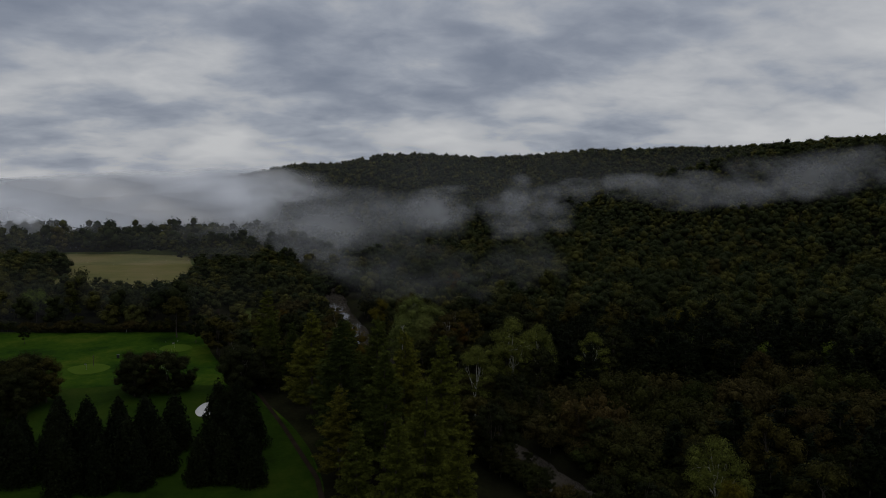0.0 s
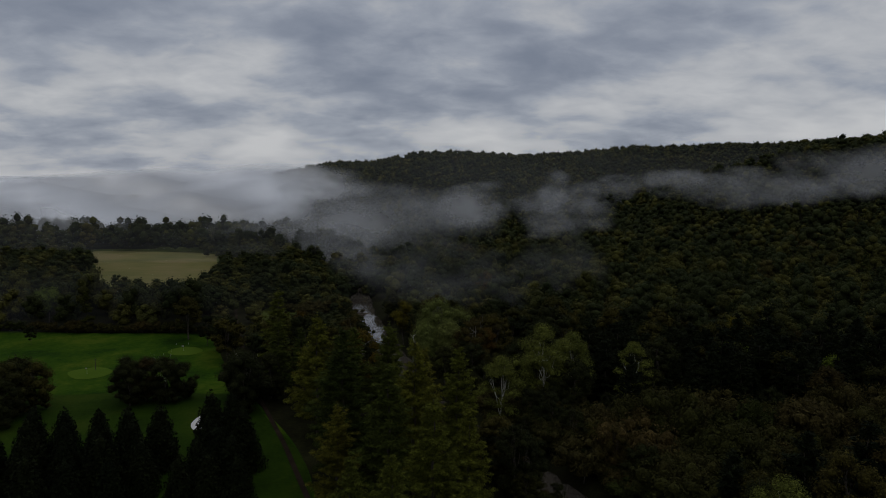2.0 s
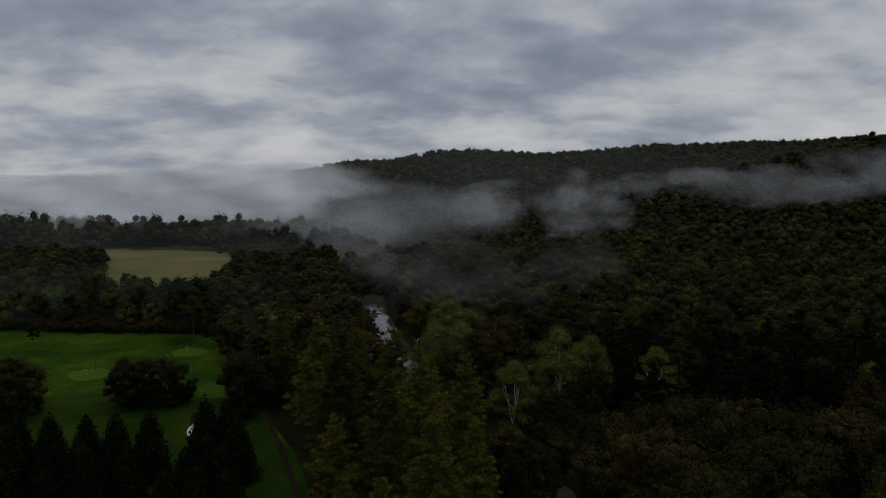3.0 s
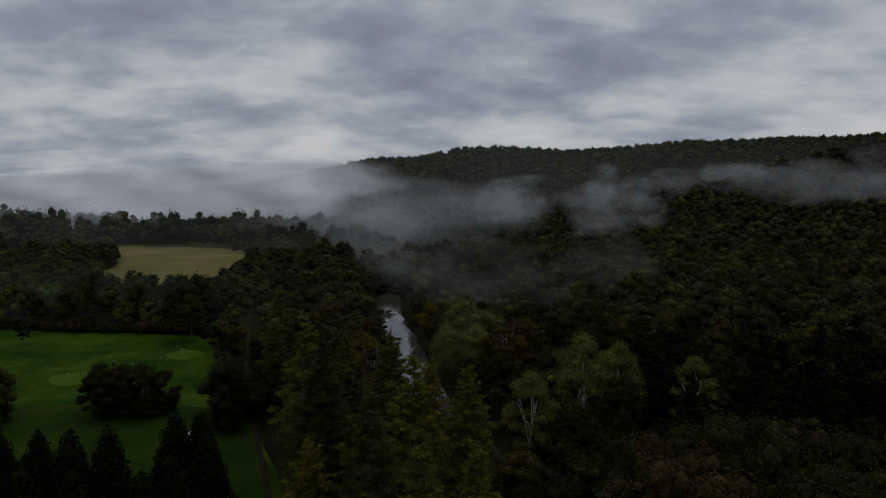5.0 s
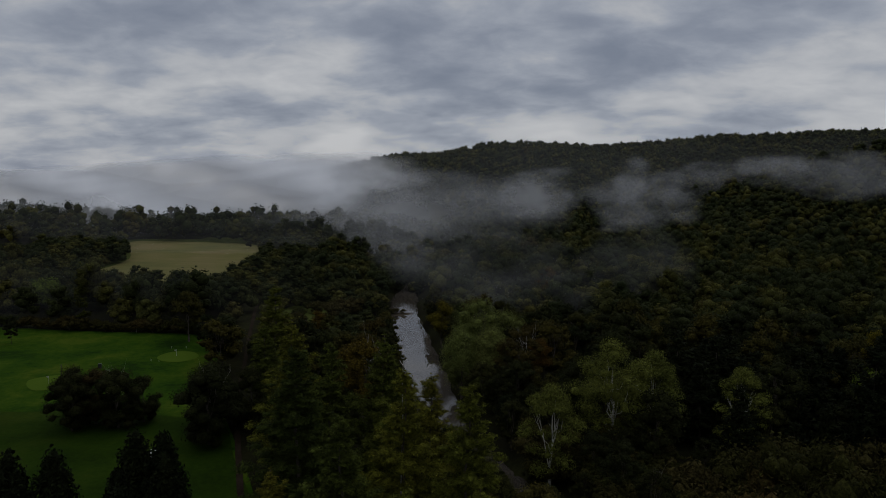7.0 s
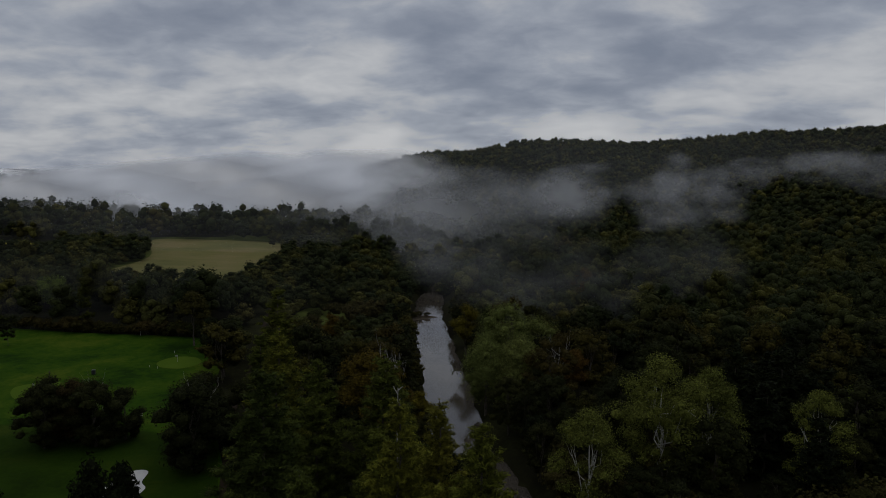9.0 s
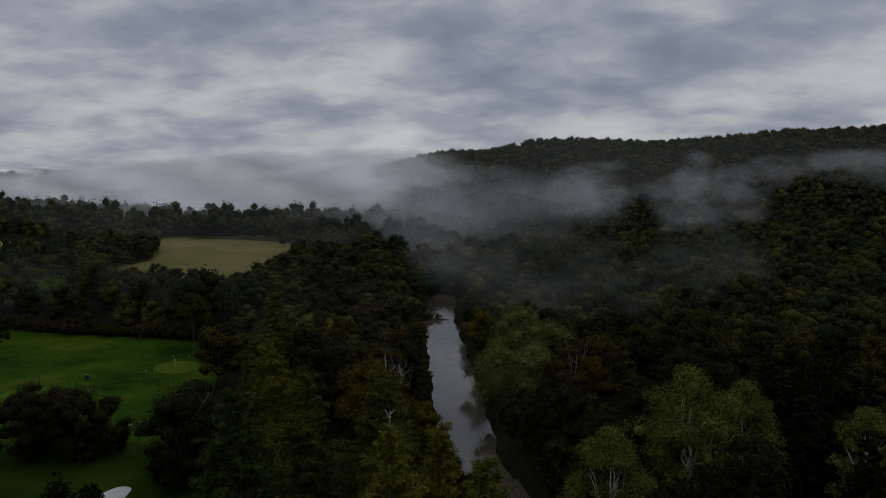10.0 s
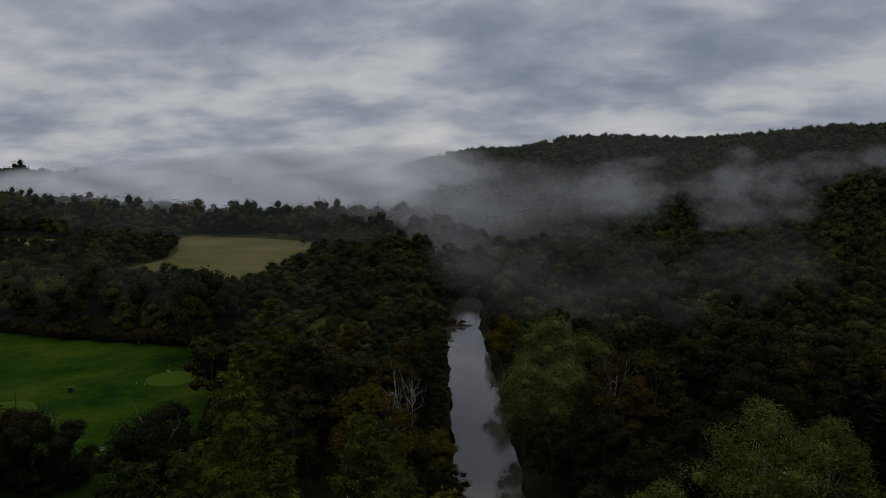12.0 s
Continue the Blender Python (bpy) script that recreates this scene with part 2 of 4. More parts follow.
def land(x, y):
    """Height of the ground."""
    x, y = np.asarray(x, float), np.asarray(y, float)
    off = x - np.interp(y, RIVER_Y, RIVER_X)
    bank = np.abs(off)
    channel = bank / (0.7 + 0.3 * ease(y, 232, 285))
    left = ease(-off, 12, 70)
    z = -2.2 + 3.0 * left + 1.0 * ease(off, 20, 120)
    z += left * (5.5 * ease(y, 310, 470) + 3 * ease(y, 470, 640) + 2 * ease(y, 650, 1100))
    z += 0.35 * waves(x, y) * ease(bank, 15, 60)
    r, a = np.hypot(x - HUB[0], y - HUB[1]), np.degrees(np.arctan2(x - HUB[0], y - HUB[1]))
    spur = np.interp(a, SPUR_A, SPUR_Z) * np.clip((r - 480) / 470, 0, 1) ** 1.8 * (1 - 0.35 * ease(r, 960, 1120))
    ridge = np.interp(a, CREST_A, CREST_Z) * ease(r, 720, 1380) * (1 - 0.5 * ease(r, 1420, 2600))
    far = 20 * ease(r, 1500, 2700) * (0.85 + 0.15 * np.sin(a * 0.31))
    knoll = 27 * np.exp(-(((a + 41.5) / 7) ** 2)) * ease(r, 860, 1080) * (1 - 0.6 * ease(r, 1120, 1500))
    z += knoll + np.maximum(np.maximum(spur, ridge), far) + 5 * waves(x * 0.35, y * 0.35) * ease(r, 500, 900) * (1 - ease(r, 1150, 1370))
    return z - 4.5 * (1 - ease(channel, 5.8, 11.0))


def spread(lo, hi, step, mid_lo, mid_hi, mid_step, out_lo, out_hi, grow=1.15):
    """Grid lines: close in the valley, wider on the hills, widest towards the horizon."""
    core = list(np.arange(mid_lo, lo - 1, mid_step)) + list(np.arange(lo, hi, step)) + list(np.arange(hi, mid_hi + 1, mid_step))
    a, d = core[0], mid_step
    while a > out_lo:
        d *= grow
        a -= d
        core.insert(0, a)
    a, d = core[-1], mid_step
    while a < out_hi:
        d *= grow
        a += d
        core.append(a)
    return np.array(core)


def mesh_from(name, verts, faces, mats, smooth=False):
    me = bpy.data.meshes.new(name)
    me.from_pydata([tuple(v) for v in verts], [], [tuple(f) for f in faces])
    for m in mats:
        me.materials.append(m)
    if smooth:
        me.polygons.foreach_set("use_smooth", [True] * len(me.polygons))
    me.update()
    return me


def quads_mesh(name, verts, quads, tris, mats, tint=None, quad_mat=0, tri_mat=0):
    """A mesh from arrays: leaves or grid faces first, three-cornered cores after."""
    me = bpy.data.meshes.new(name)
    nq, nt = len(quads), len(tris)
    me.vertices.add(len(verts))
    me.vertices.foreach_set("co", np.asarray(verts, np.float32).ravel())
    quads, tris = np.asarray(quads, np.int32), np.asarray(tris, np.int32)
    k = quads.shape[1]
    loops = np.concatenate([quads.ravel(), tris.ravel()])
    me.loops.add(len(loops))
    me.loops.foreach_set("vertex_index", loops)
    me.polygons.add(nq + nt)
    starts = np.concatenate([np.arange(nq) * k, nq * k + np.arange(nt) * 3]).astype(np.int32)
    me.polygons.foreach_set("loop_start", starts)
    me.polygons.foreach_set("material_index", np.r_[np.full(nq, quad_mat), np.full(nt, tri_mat)].astype(np.int32))
    for m in mats:
        me.materials.append(m)
    if tint is not None:
        at = me.attributes.new("tint", "FLOAT", "POINT")
        at.data.foreach_set("value", np.asarray(tint, np.float32))
    me.update(calc_edges=True)
    me.validate()
    return me


gx = spread(-330, 330, 5.0, -1050, 1050, 15.0, -4300, 4300)
gy = spread(60, 660, 6.0, 0, 1560, 15.0, -2500, 4700)
GX, GY = np.meshgrid(gx, gy)
GZ = land(GX, GY)
nx, ny = len(gx), len(gy)
idx = np.arange(nx * ny).reshape(ny, nx)
gq = np.stack([idx[:-1, :-1], idx[:-1, 1:], idx[1:, 1:], idx[1:, :-1]], -1).reshape(-1, 4)
ground_me = quads_mesh("ground", np.stack([GX, GY, GZ], -1).reshape(-1, 3), gq, np.zeros((0, 3), int), [ground_mat])
ground_me.polygons.foreach_set("use_smooth", [True] * len(ground_me.polygons))
tagged(new("ground", ground_me), "dark leaf-littered valley floor rising to wooded hills", "ground", kind="structure")


def within(points, poly):
    """Which of the points lie inside the outline."""
    x, y = points[..., 0], points[..., 1]
    inside = np.zeros(x.shape, bool)
    for (x0, y0), (x1, y1) in zip(poly, poly[1:] + poly[:1]):
        cross = ((y0 > y) != (y1 > y)) & (x < (x1 - x0) * (y - y0) / (y1 - y0 + 1e-9) + x0)
        inside ^= cross
    return inside


def rounded(poly, steps=6):
    """A closed outline through the corners, its corners rounded."""
    out = []
    n = len(poly)
    for i in range(n):
        p0, p1, p2, p3 = (np.array(poly[(i + k) % n], float) for k in (-1, 0, 1, 2))
        for s in range(steps):
            t = s / steps
            out.append(tuple(0.5 * (2 * p1 + (p2 - p0) * t + (2 * p0 - 5 * p1 + 4 * p2 - p3) * t * t + (3 * p1 - p0 - 3 * p2 + p3) * t ** 3)))
    return out


def patch_on_land(name, poly, mat, lift, step, label, category, kind="structure", level=None):
    """A sheet that lies on the land inside an outline."""
    ring = rounded(poly)
    bm = bmesh.new()
    vs = [bm.verts.new((x, y, 0)) for x, y in ring]
    bm.faces.new(vs)
    xs, ys = [p[0] for p in ring], [p[1] for p in ring]
    for axis, lo, hi in ((0, min(xs), max(xs)), (1, min(ys), max(ys))):
        c = lo + step
        while c < hi:
            co, no = ((c, 0, 0), (1, 0, 0)) if axis == 0 else ((0, c, 0), (0, 1, 0))
            bmesh.ops.bisect_plane(bm, geom=bm.verts[:] + bm.edges[:] + bm.faces[:], plane_co=co, plane_no=no)
            c += step
    z = land(np.array([v.co.x for v in bm.verts]), np.array([v.co.y for v in bm.verts]))
    for v, h in zip(bm.verts, z):
        v.co.z = h + lift if level is None else level
    for f in bm.faces:
        f.smooth = True
        if f.normal.z < 0:
            f.normal_flip()
    bm.normal_update()
    me = bpy.data.meshes.new(name)
    bm.to_mesh(me)
    bm.free()
    me.materials.append(mat)
    return tagged(new(name, me), label, category, kind=kind)


FAIRWAY = [(-260, 140), (-260, 300), (-215, 334), (-150, 335), (-96, 335), (-84, 322), (-78, 300), (-61, 262), (-44, 232), (-29, 205), (-19, 178), (-15, 150), (-30, 125), (-120, 110)]
FIELD = [(-284, 604), (-245, 618), (-182, 612), (-163, 570), (-143, 510), (-134, 445), (-140, 420), (-180, 430), (-220, 441), (-236, 520)]
MEADOW = [(-78, 362), (-80, 392), (-60, 398), (-44, 388), (-46, 352), (-58, 336)]
YELLOW = [(-420, 480), (-420, 545), (-340, 560), (-318, 552), (-308, 500), (-330, 480)]
GREEN_A = [(-125.5, 271), (-118, 278), (-110, 273), (-111, 265), (-118, 262)]
GREEN_B = [(-101, 303), (-99, 310), (-92, 311), (-87, 305), (-90, 298), (-97, 298)]
BUNKER = [(-61.3, 216.5), (-61.4, 222), (-60, 226), (-57.2, 226), (-55.8, 221.5), (-53.6, 219), (-53.8, 214.5), (-56.5, 213.2), (-59, 212.2)]
patch_on_land("fairway", FAIRWAY, grass_mat, 0.14, 8.0, "mown dark green golf fairway beside the woods", "grass")
VERGE = [(-300, 612), (-245, 640), (-236, 664), (-150, 670), (-128, 620), (-118, 520), (-120, 440), (-128, 408), (-180, 416), (-232, 432), (-250, 520)]
patch_on_land("meadow", VERGE, meadow_mat, 0.06, 10.0, "rough green verge between the tan field and the woods", "grass")
patch_on_land("crop_field", FIELD, field_mat, 0.14, 10.0, "tan-green harvested field ringed by woods", "field")
# darker sheet over the near fairway: tree shade painted as grass colour
SHADED_GRASS = [(-255, 142), (-255, 200), (-215, 222), (-180, 230), (-146, 242), (-112, 244), (-88, 248), (-68, 246), (-52, 243), (-40, 222), (-26, 198), (-19, 176), (-16, 152), (-32, 128), (-118, 114)]
patch_on_land("rough_grass", SHADED_GRASS, shaded_grass_mat, 0.19, 8.0, "grass coloured darker for the trees' shade at the fairway's near end", "grass")
patch_on_land("meadow", MEADOW, meadow_mat, 0.14, 5.0, "rough green meadow clearing by the river", "grass")
patch_on_land("crop_field", YELLOW, yellow_mat, 0.14, 10.0, "yellow-green field half hidden by trees", "field")
patch_on_land("putting_green", GREEN_A, green_mat, 0.24, 4.0, "pale close-mown golf green", "golf green")
patch_on_land("putting_green", GREEN_B, green_mat, 0.24, 4.0, "pale close-mown golf green with a flag", "golf green")
patch_on_land("sand_bunker", BUNKER, sand_mat, 0.22, 2.0, "white sand bunker on the fairway", "bunker")


def ribbon(name, centre, half, mat, label, category, z=None, lift=0.15):
    """A strip along a line, level or laid on the land."""
    pts = np.array(centre, float)
    way_along = np.gradient(pts, axis=0)
    side = np.stack([way_along[:, 1], -way_along[:, 0]], 1)
    side /= np.linalg.norm(side, axis=1)[:, None]
    cols = np.linspace(-1, 1, 5)[None, :] * np.broadcast_to(half, len(pts))[:, None]
    xy = pts[:, None] + side[:, None] * cols[:, :, None]
    h = land(xy[..., 0], xy[..., 1]) + lift if z is None else np.full(xy.shape[:2], z)
    v = np.concatenate([xy, h[..., None]], -1).reshape(-1, 3)
    n = len(pts)
    k = np.arange(n * 5).reshape(n, 5)
    q = np.stack([k[:-1, :-1], k[:-1, 1:], k[1:, 1:], k[1:, :-1]], -1).reshape(-1, 4)
    p0, p1, p2 = v[q[0][0]], v[q[0][1]], v[q[0][2]]
    if np.cross(p1 - p0, p2 - p0)[2] < 0:
        q = q[:, ::-1]
    return tagged(new(name, mesh_from(name, v, q, [mat], True)), label, category, kind="structure")


ry = np.arange(60, 740, 4.0)
ribbon("river", np.stack([np.interp(ry, RIVER_Y, RIVER_X), ry], 1), 7.3 * (0.72 + 0.28 * ease(ry, 232, 285)) * (1 - 0.7 * ease(ry, 468, 500)) + 0.45 * np.sin(ry * 0.21) + 0.3 * np.sin(ry * 0.53), water_mat, "calm grey river reflecting the overcast sky", "river", z=WATER_Z)
ty = np.arange(130, 400, 5.0)
TRACK_Y, TRACK_X = [120, 166, 203, 262, 300, 329, 373, 400], [-8, -17, -31, -56, -68, -78, -92, -100]
ribbon("dirt_track", np.stack([np.interp(ty, TRACK_Y, TRACK_X), ty], 1), 0.7, dirt_mat, "narrow bare dirt track along the woods' edge", "track", lift=0.3)
patch_on_land("gravel_bar", [(-39, 403), (-38, 416), (-33, 420), (-25.5, 418.5), (-27, 415.5), (-33, 409)], mud_mat, 0.0, 3.0, "low grassy bar reaching into the river", "river bank", level=WATER_Z + 0.12)

# ---- trees: shapes ----
ICO = bmesh.new()
bmesh.ops.create_icosphere(ICO, subdivisions=1, radius=1.0)
ICO_V = np.array([v.co[:] for v in ICO.verts])
ICO_F = np.array([[v.index for v in f.verts] for f in ICO.faces])
ICO.free()
OCT_V = np.array([(1, 0, 0), (0, 1, 0), (-1, 0, 0), (0, -1, 0), (0, 0, 1), (0, 0, -1)], float)
OCT_F = np.array([(0, 1, 4), (1, 2, 4), (2, 3, 4), (3, 0, 4), (1, 0, 5), (2, 1, 5), (3, 2, 5), (0, 3, 5)])


def leaf_sprays(rng, at, out, size, long=1.0, flat_bias=0.5, wide=0.75):
    """Leaf sprays at the points, their faces turned about the ways out."""
    n = len(at)
    nor = out + rng.normal(0, flat_bias, (n, 3))
    nor /= np.linalg.norm(nor, axis=1)[:, None] + 1e-9
    t = rng.normal(0, 1, (n, 3))
    t -= nor * (t * nor).sum(1)[:, None]
    t /= np.linalg.norm(t, axis=1)[:, None] + 1e-9
    b = np.cross(nor, t)
    s = size * rng.uniform(0.6, 1.3, n)[:, None]
    tip = nor * s * rng.uniform(-0.3, 0.3, n)[:, None]
    v = np.stack([at - t * s * long, at + t * s * 0.6 * long + b * s * wide + tip, at + t * s * 0.6 * long - b * s * wide], 1)
    return v.reshape(-1, 3)


ROUGH = np.random.default_rng(5)


def joined(leaf_v, cores, plain=False):
    """Vertices, quads and triangles of leaves and cores together."""
    nq = len(leaf_v) // 3
    quads = np.arange(nq * 3).reshape(-1, 3)
    vs, ts, base = [leaf_v], [], len(leaf_v)
    ball_v, ball_f = (OCT_V * 1.12, OCT_F) if plain else (ICO_V, ICO_F)
    for c, r in cores:
        vs.append(ball_v * r * ROUGH.uniform(0.75, 1.15, (len(ball_v), 1)) + c)
        ts.append(ball_f + base)
        base += len(ball_v)
    return np.concatenate(vs), quads, np.concatenate(ts) if ts else np.zeros((0, 3), int)


def lumps_broad(rng, high, wide, low, count, loose=1.0):
    """Centres and radii of the clumps of a broad crown."""
    cs, rs = [], []
    mid, half = (high + low) / 2, (high - low) / 2
    for i in range(count):
        u = rng.uniform(-0.85, 1.0)
        ang = i * 2.39996 + rng.uniform(-0.4, 0.4)
        rad = math.sqrt(max(0.0, 1 - u * u)) * rng.uniform(0.5, 1.12 + 0.25 * (loose - 1))
        k = wide * rng.uniform(0.22, 0.46) / loose
        cs.append((math.cos(ang) * rad * (wide - k * 0.7), math.sin(ang) * rad * (wide - k * 0.7), mid + u * (half - k * 0.8)))
        rs.append(k)
    return np.array(cs), np.array(rs)


def broad_crown(rng, high=20.0, wide=5.5, low=5.0, count=18, leaves=900, size=0.5, core=0.72, droop=0.0, bias=0.36, lift=0.45, loose=1.0):
    cs, rs = lumps_broad(rng, high, wide, low, count, loose)
    pick = rng.choice(count, leaves, p=rs ** 2 / (rs ** 2).sum())
    d = rng.normal(0, 1, (leaves, 3))
    d[:, 2] = np.abs(d[:, 2]) * 0.9 - 0.25 * rng.random(leaves)
    d /= np.linalg.norm(d, axis=1)[:, None]
    at = cs[pick] + d * rs[pick][:, None] * rng.uniform(0.74, 1.16, leaves)[:, None]
    at[:, 2] -= droop * rng.random(leaves) ** 2 * np.hypot(at[:, 0], at[:, 1]) / wide
    v = leaf_sprays(rng, at, d * (1.5 - lift) + (0, 0, lift), size, 1.0, bias)
    cores = [(c, (r * core, r * core, r * core * 0.85)) for c, r in zip(cs, rs)] if core > 0 else []
    return joined(v, cores) + (cs, rs)


def pine_crown(rng, high=30.0, wide=4.6, low=8.0, gap=2.5, leaves=21000, size=0.15, plain=True):
    """Whorls of boughs with gaps between; each bough ends in flat puffs of needles that lift towards the tip."""
    cs, rs = [], []
    z = low
    while z < high - 1.2:
        f = (z - low) / (high - low)
        reach = wide * (1 - f) ** 0.88 * (0.72 + 0.28 * min(1.0, f * 3)) + 0.35
        n = int(rng.integers(5, 7)) if f < 0.75 else 4
        a0 = rng.uniform(0, 6.28)
        for k in range(n):
            a = a0 + k * 6.283 / n + rng.uniform(-0.35, 0.35)
            ln = reach * rng.uniform(0.6, 1.22)
            rise, drop = rng.uniform(0.05, 0.35) + 0.55 * f, rng.normal(0, 0.45)
            ca, sa = math.cos(a), math.sin(a)
            for u, side, m in ((0.40, 0.0, 0.95), (0.68, 0.16, 0.85), (0.72, -0.16, 0.85), (1.0, 0.0, 0.7)):
                x, y = ca * ln * u - sa * side * ln, sa * ln * u + ca * side * ln
                cs.append((x, y, z + drop + rise * ln * u * u + rng.normal(0, 0.12)))
                rs.append((0.5 + 0.19 * ln) * m * rng.uniform(0.8, 1.2))
        z += gap * rng.uniform(0.8, 1.25) * (1.0 - 0.5 * f)
    for k in range(4):
        cs.append((0, 0, high - 0.3 - 0.7 * k))
        rs.append(0.25 + 0.2 * k)
    cs, rs = np.array(cs), np.array(rs)
    pick = rng.choice(len(rs), leaves, p=rs ** 2 / (rs ** 2).sum())
    d = rng.normal(0, 1, (leaves, 3))
    d[:, 2] = np.where(d[:, 2] < -0.2, -d[:, 2], d[:, 2])
    d /= np.linalg.norm(d, axis=1)[:, None]
    at = cs[pick] + d * (1.0, 1.0, 0.6) * rs[pick][:, None] * rng.uniform(0.7, 1.15, leaves)[:, None]
    v = leaf_sprays(rng, at, d * (0.8, 0.8, 1.0) + (0, 0, 0.5), size, 2.5, 0.4, 0.75 if leaves < 5000 else 0.42)
    cores = [(c, np.array((r * 0.74, r * 0.74, r * 0.32))) for c, r in zip(cs, rs)]
    return joined(v, cores, plain)


def cone_crown(rng, high=15.0, wide=3.2, low=0.6, leaves=2600, size=0.36):
    f = 1 - np.sqrt(rng.random(leaves) * 0.97)
    a = rng.uniform(0, 6.283, leaves)
    lobes = 1 + 0.10 * np.sin(a * 5 + f * 9) + 0.08 * np.sin(a * 3 - f * 21)
    r = wide * (1 - f) ** 0.62 * lobes * rng.uniform(0.80, 1.20, leaves)
    at = np.stack([np.cos(a) * r, np.sin(a) * r, low + f * (high - low) + rng.normal(0, 0.35, leaves)], 1)
    d = np.stack([np.cos(a), np.sin(a), np.full(leaves, 0.45)], 1)
    v = leaf_sprays(rng, at, d, size, 1.3, 0.45)
    cores = [(np.array((0, 0, low + (high - low) * q)), np.array((wide * (1 - q) ** 0.62 * 0.84,) * 2 + ((high - low) * 0.2,))) for q in (0.14, 0.3, 0.46, 0.62, 0.78)]
    return joined(v, cores)


def tube(bm, pts, radii, sides=6):
    """A tapered, bending limb."""
    rings = []
    for i, (p, r) in enumerate(zip(pts, radii)):
        a = Vector(pts[min(i + 1, len(pts) - 1)]) - Vector(pts[max(i - 1, 0)])
        q = a.to_track_quat("Z", "Y")
        rings.append([bm.verts.new(Vector(p) + q @ Vector((math.cos(6.2832 * k / sides) * r, math.sin(6.2832 * k / sides) * r, 0))) for k in range(sides)])
    for lo, hi in zip(rings, rings[1:]):
        for k in range(sides):
            bm.faces.new((lo[k], lo[(k + 1) % sides], hi[(k + 1) % sides], hi[k]))
    bm.faces.new(rings[-1])


def part(name, bm, mat, parent, label=""):
    me = bpy.data.meshes.new(name)
    bm.to_mesh(me)
    bm.free()
    me.materials.append(mat)
    return part_mesh(name, me, parent, label)


def part_mesh(name, me, parent, label=""):
    ob = new(name, me)
    ob.parent = parent
    if label:
        tagged(ob, label)
    return ob


def bent(rng, p, q, sag=0.6, n=5):
    """A crooked line between two points."""
    p, q = np.array(p, float), np.array(q, float)
    out = [p + (q - p) * t + (rng.normal(0, sag, 3) * math.sin(t * 3.14)) for t in np.linspace(0, 1, n)]
    return [tuple(v) for v in out]


def trunk_with_limbs(rng, thing, high, girth, mat, ends, label="", low=0.35, stem="trunk"):
    """A trunk, and a limb to each of the ends."""
    bm = bmesh.new()
    spine = bent(rng, (0, 0, -1.0), (0, 0, high), 0.25, 7)
    tube(bm, spine, [girth * (1.25 - 1.05 * i / 6) for i in range(7)], 7)
    bole = part(stem, bm, mat, thing, label)
    for e in ends:
        bm = bmesh.new()
        f = low + (0.95 - low) * rng.random()
        s = spine[int(f * 6)]
        line = bent(rng, s, e, 0.5, 5)
        g = girth * (0.5 - 0.25 * f)
        tube(bm, line, [g * (1 - 0.75 * i / 4) for i in range(5)], 5)
        for k in range(2):
            a = np.array(line[2 + k])
            tip = a + (np.array(e) - np.array(s)) * 0.35 + rng.normal(0, 0.9, 3) + (0, 0, 0.6)
            tube(bm, bent(rng, a, tip, 0.25, 4), [g * 0.45, g * 0.33, g * 0.2, g * 0.08], 4)
        part("limb", bm, mat, bole, label)


def broad_tree(seed, name="broadleaf_tree", high=20.0, wide=5.5, low=5.0, count=18, leaves=900, size=0.5, mat=None, wood=None, limbs=3, core=0.72, droop=0.0, girth=0.3, limb_label="", reach=0.9, fork=0.35, loose=1.0):
    rng = np.random.default_rng(seed)
    thing = new(name)
    v, q, t, cs, rs = broad_crown(rng, high, wide, low, count, leaves, size, core, droop, loose=loose)
    order = np.argsort(-cs[:, 2])[:limbs] if limbs < 5 else np.argsort(-cs[:, 2])[1 : 1 + 2 * limbs : 2]
    trunk_with_limbs(rng, thing, high * 0.72, girth, wood or bark_dark, [tuple(cs[i] * (reach, reach, 1.0 if limbs < 5 else 0.84)) for i in order], limb_label, fork)
    part_mesh("crown", quads_mesh("crown", v, q, t, [mat or leaves_broad]), thing)
    return thing


def pine_tree(seed, high=30.0, wide=4.6, low=8.0):
    rng = np.random.default_rng(seed)
    thing = new("white_pine")
    trunk_with_limbs(rng, thing, high - 0.5, 0.34, bark_dark, [])
    v, q, t = pine_crown(rng, high, wide, low)
    part_mesh("crown", quads_mesh("crown", v, q, t, [needles_pine]), thing)
    return thing


def cedar_tree(seed, high=15.0, wide=3.2):
    rng = np.random.default_rng(seed)
    thing = new("dark_cedar")
    trunk_with_limbs(rng, thing, high * 0.8, 0.22, bark_dark, [])
    v, q, t = cone_crown(rng, high, wide)
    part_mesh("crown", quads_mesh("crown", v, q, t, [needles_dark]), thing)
    return thing


# Borrows the near-black cedar needles so that shade is put into the foliage colour.
def shade_conifer(seed, high=17.0, wide=4.6):
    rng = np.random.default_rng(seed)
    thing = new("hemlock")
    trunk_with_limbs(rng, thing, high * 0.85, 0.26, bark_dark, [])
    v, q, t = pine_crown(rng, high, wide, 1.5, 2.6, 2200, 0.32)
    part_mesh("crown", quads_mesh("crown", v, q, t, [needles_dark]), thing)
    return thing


def shrub(seed, high=4.0, wide=3.0):
    rng = np.random.default_rng(seed)
    thing = new("shrub")
    v, q, t, cs, rs = broad_crown(rng, high, wide, 0.2, 24, 1700, 0.18, 0.7, loose=1.15)
    trunk_with_limbs(rng, thing, high * 0.55, 0.08, bark_dark, [])
    part_mesh("crown", quads_mesh("crown", v, q, t, [leaves_dun]), thing)
    return thing


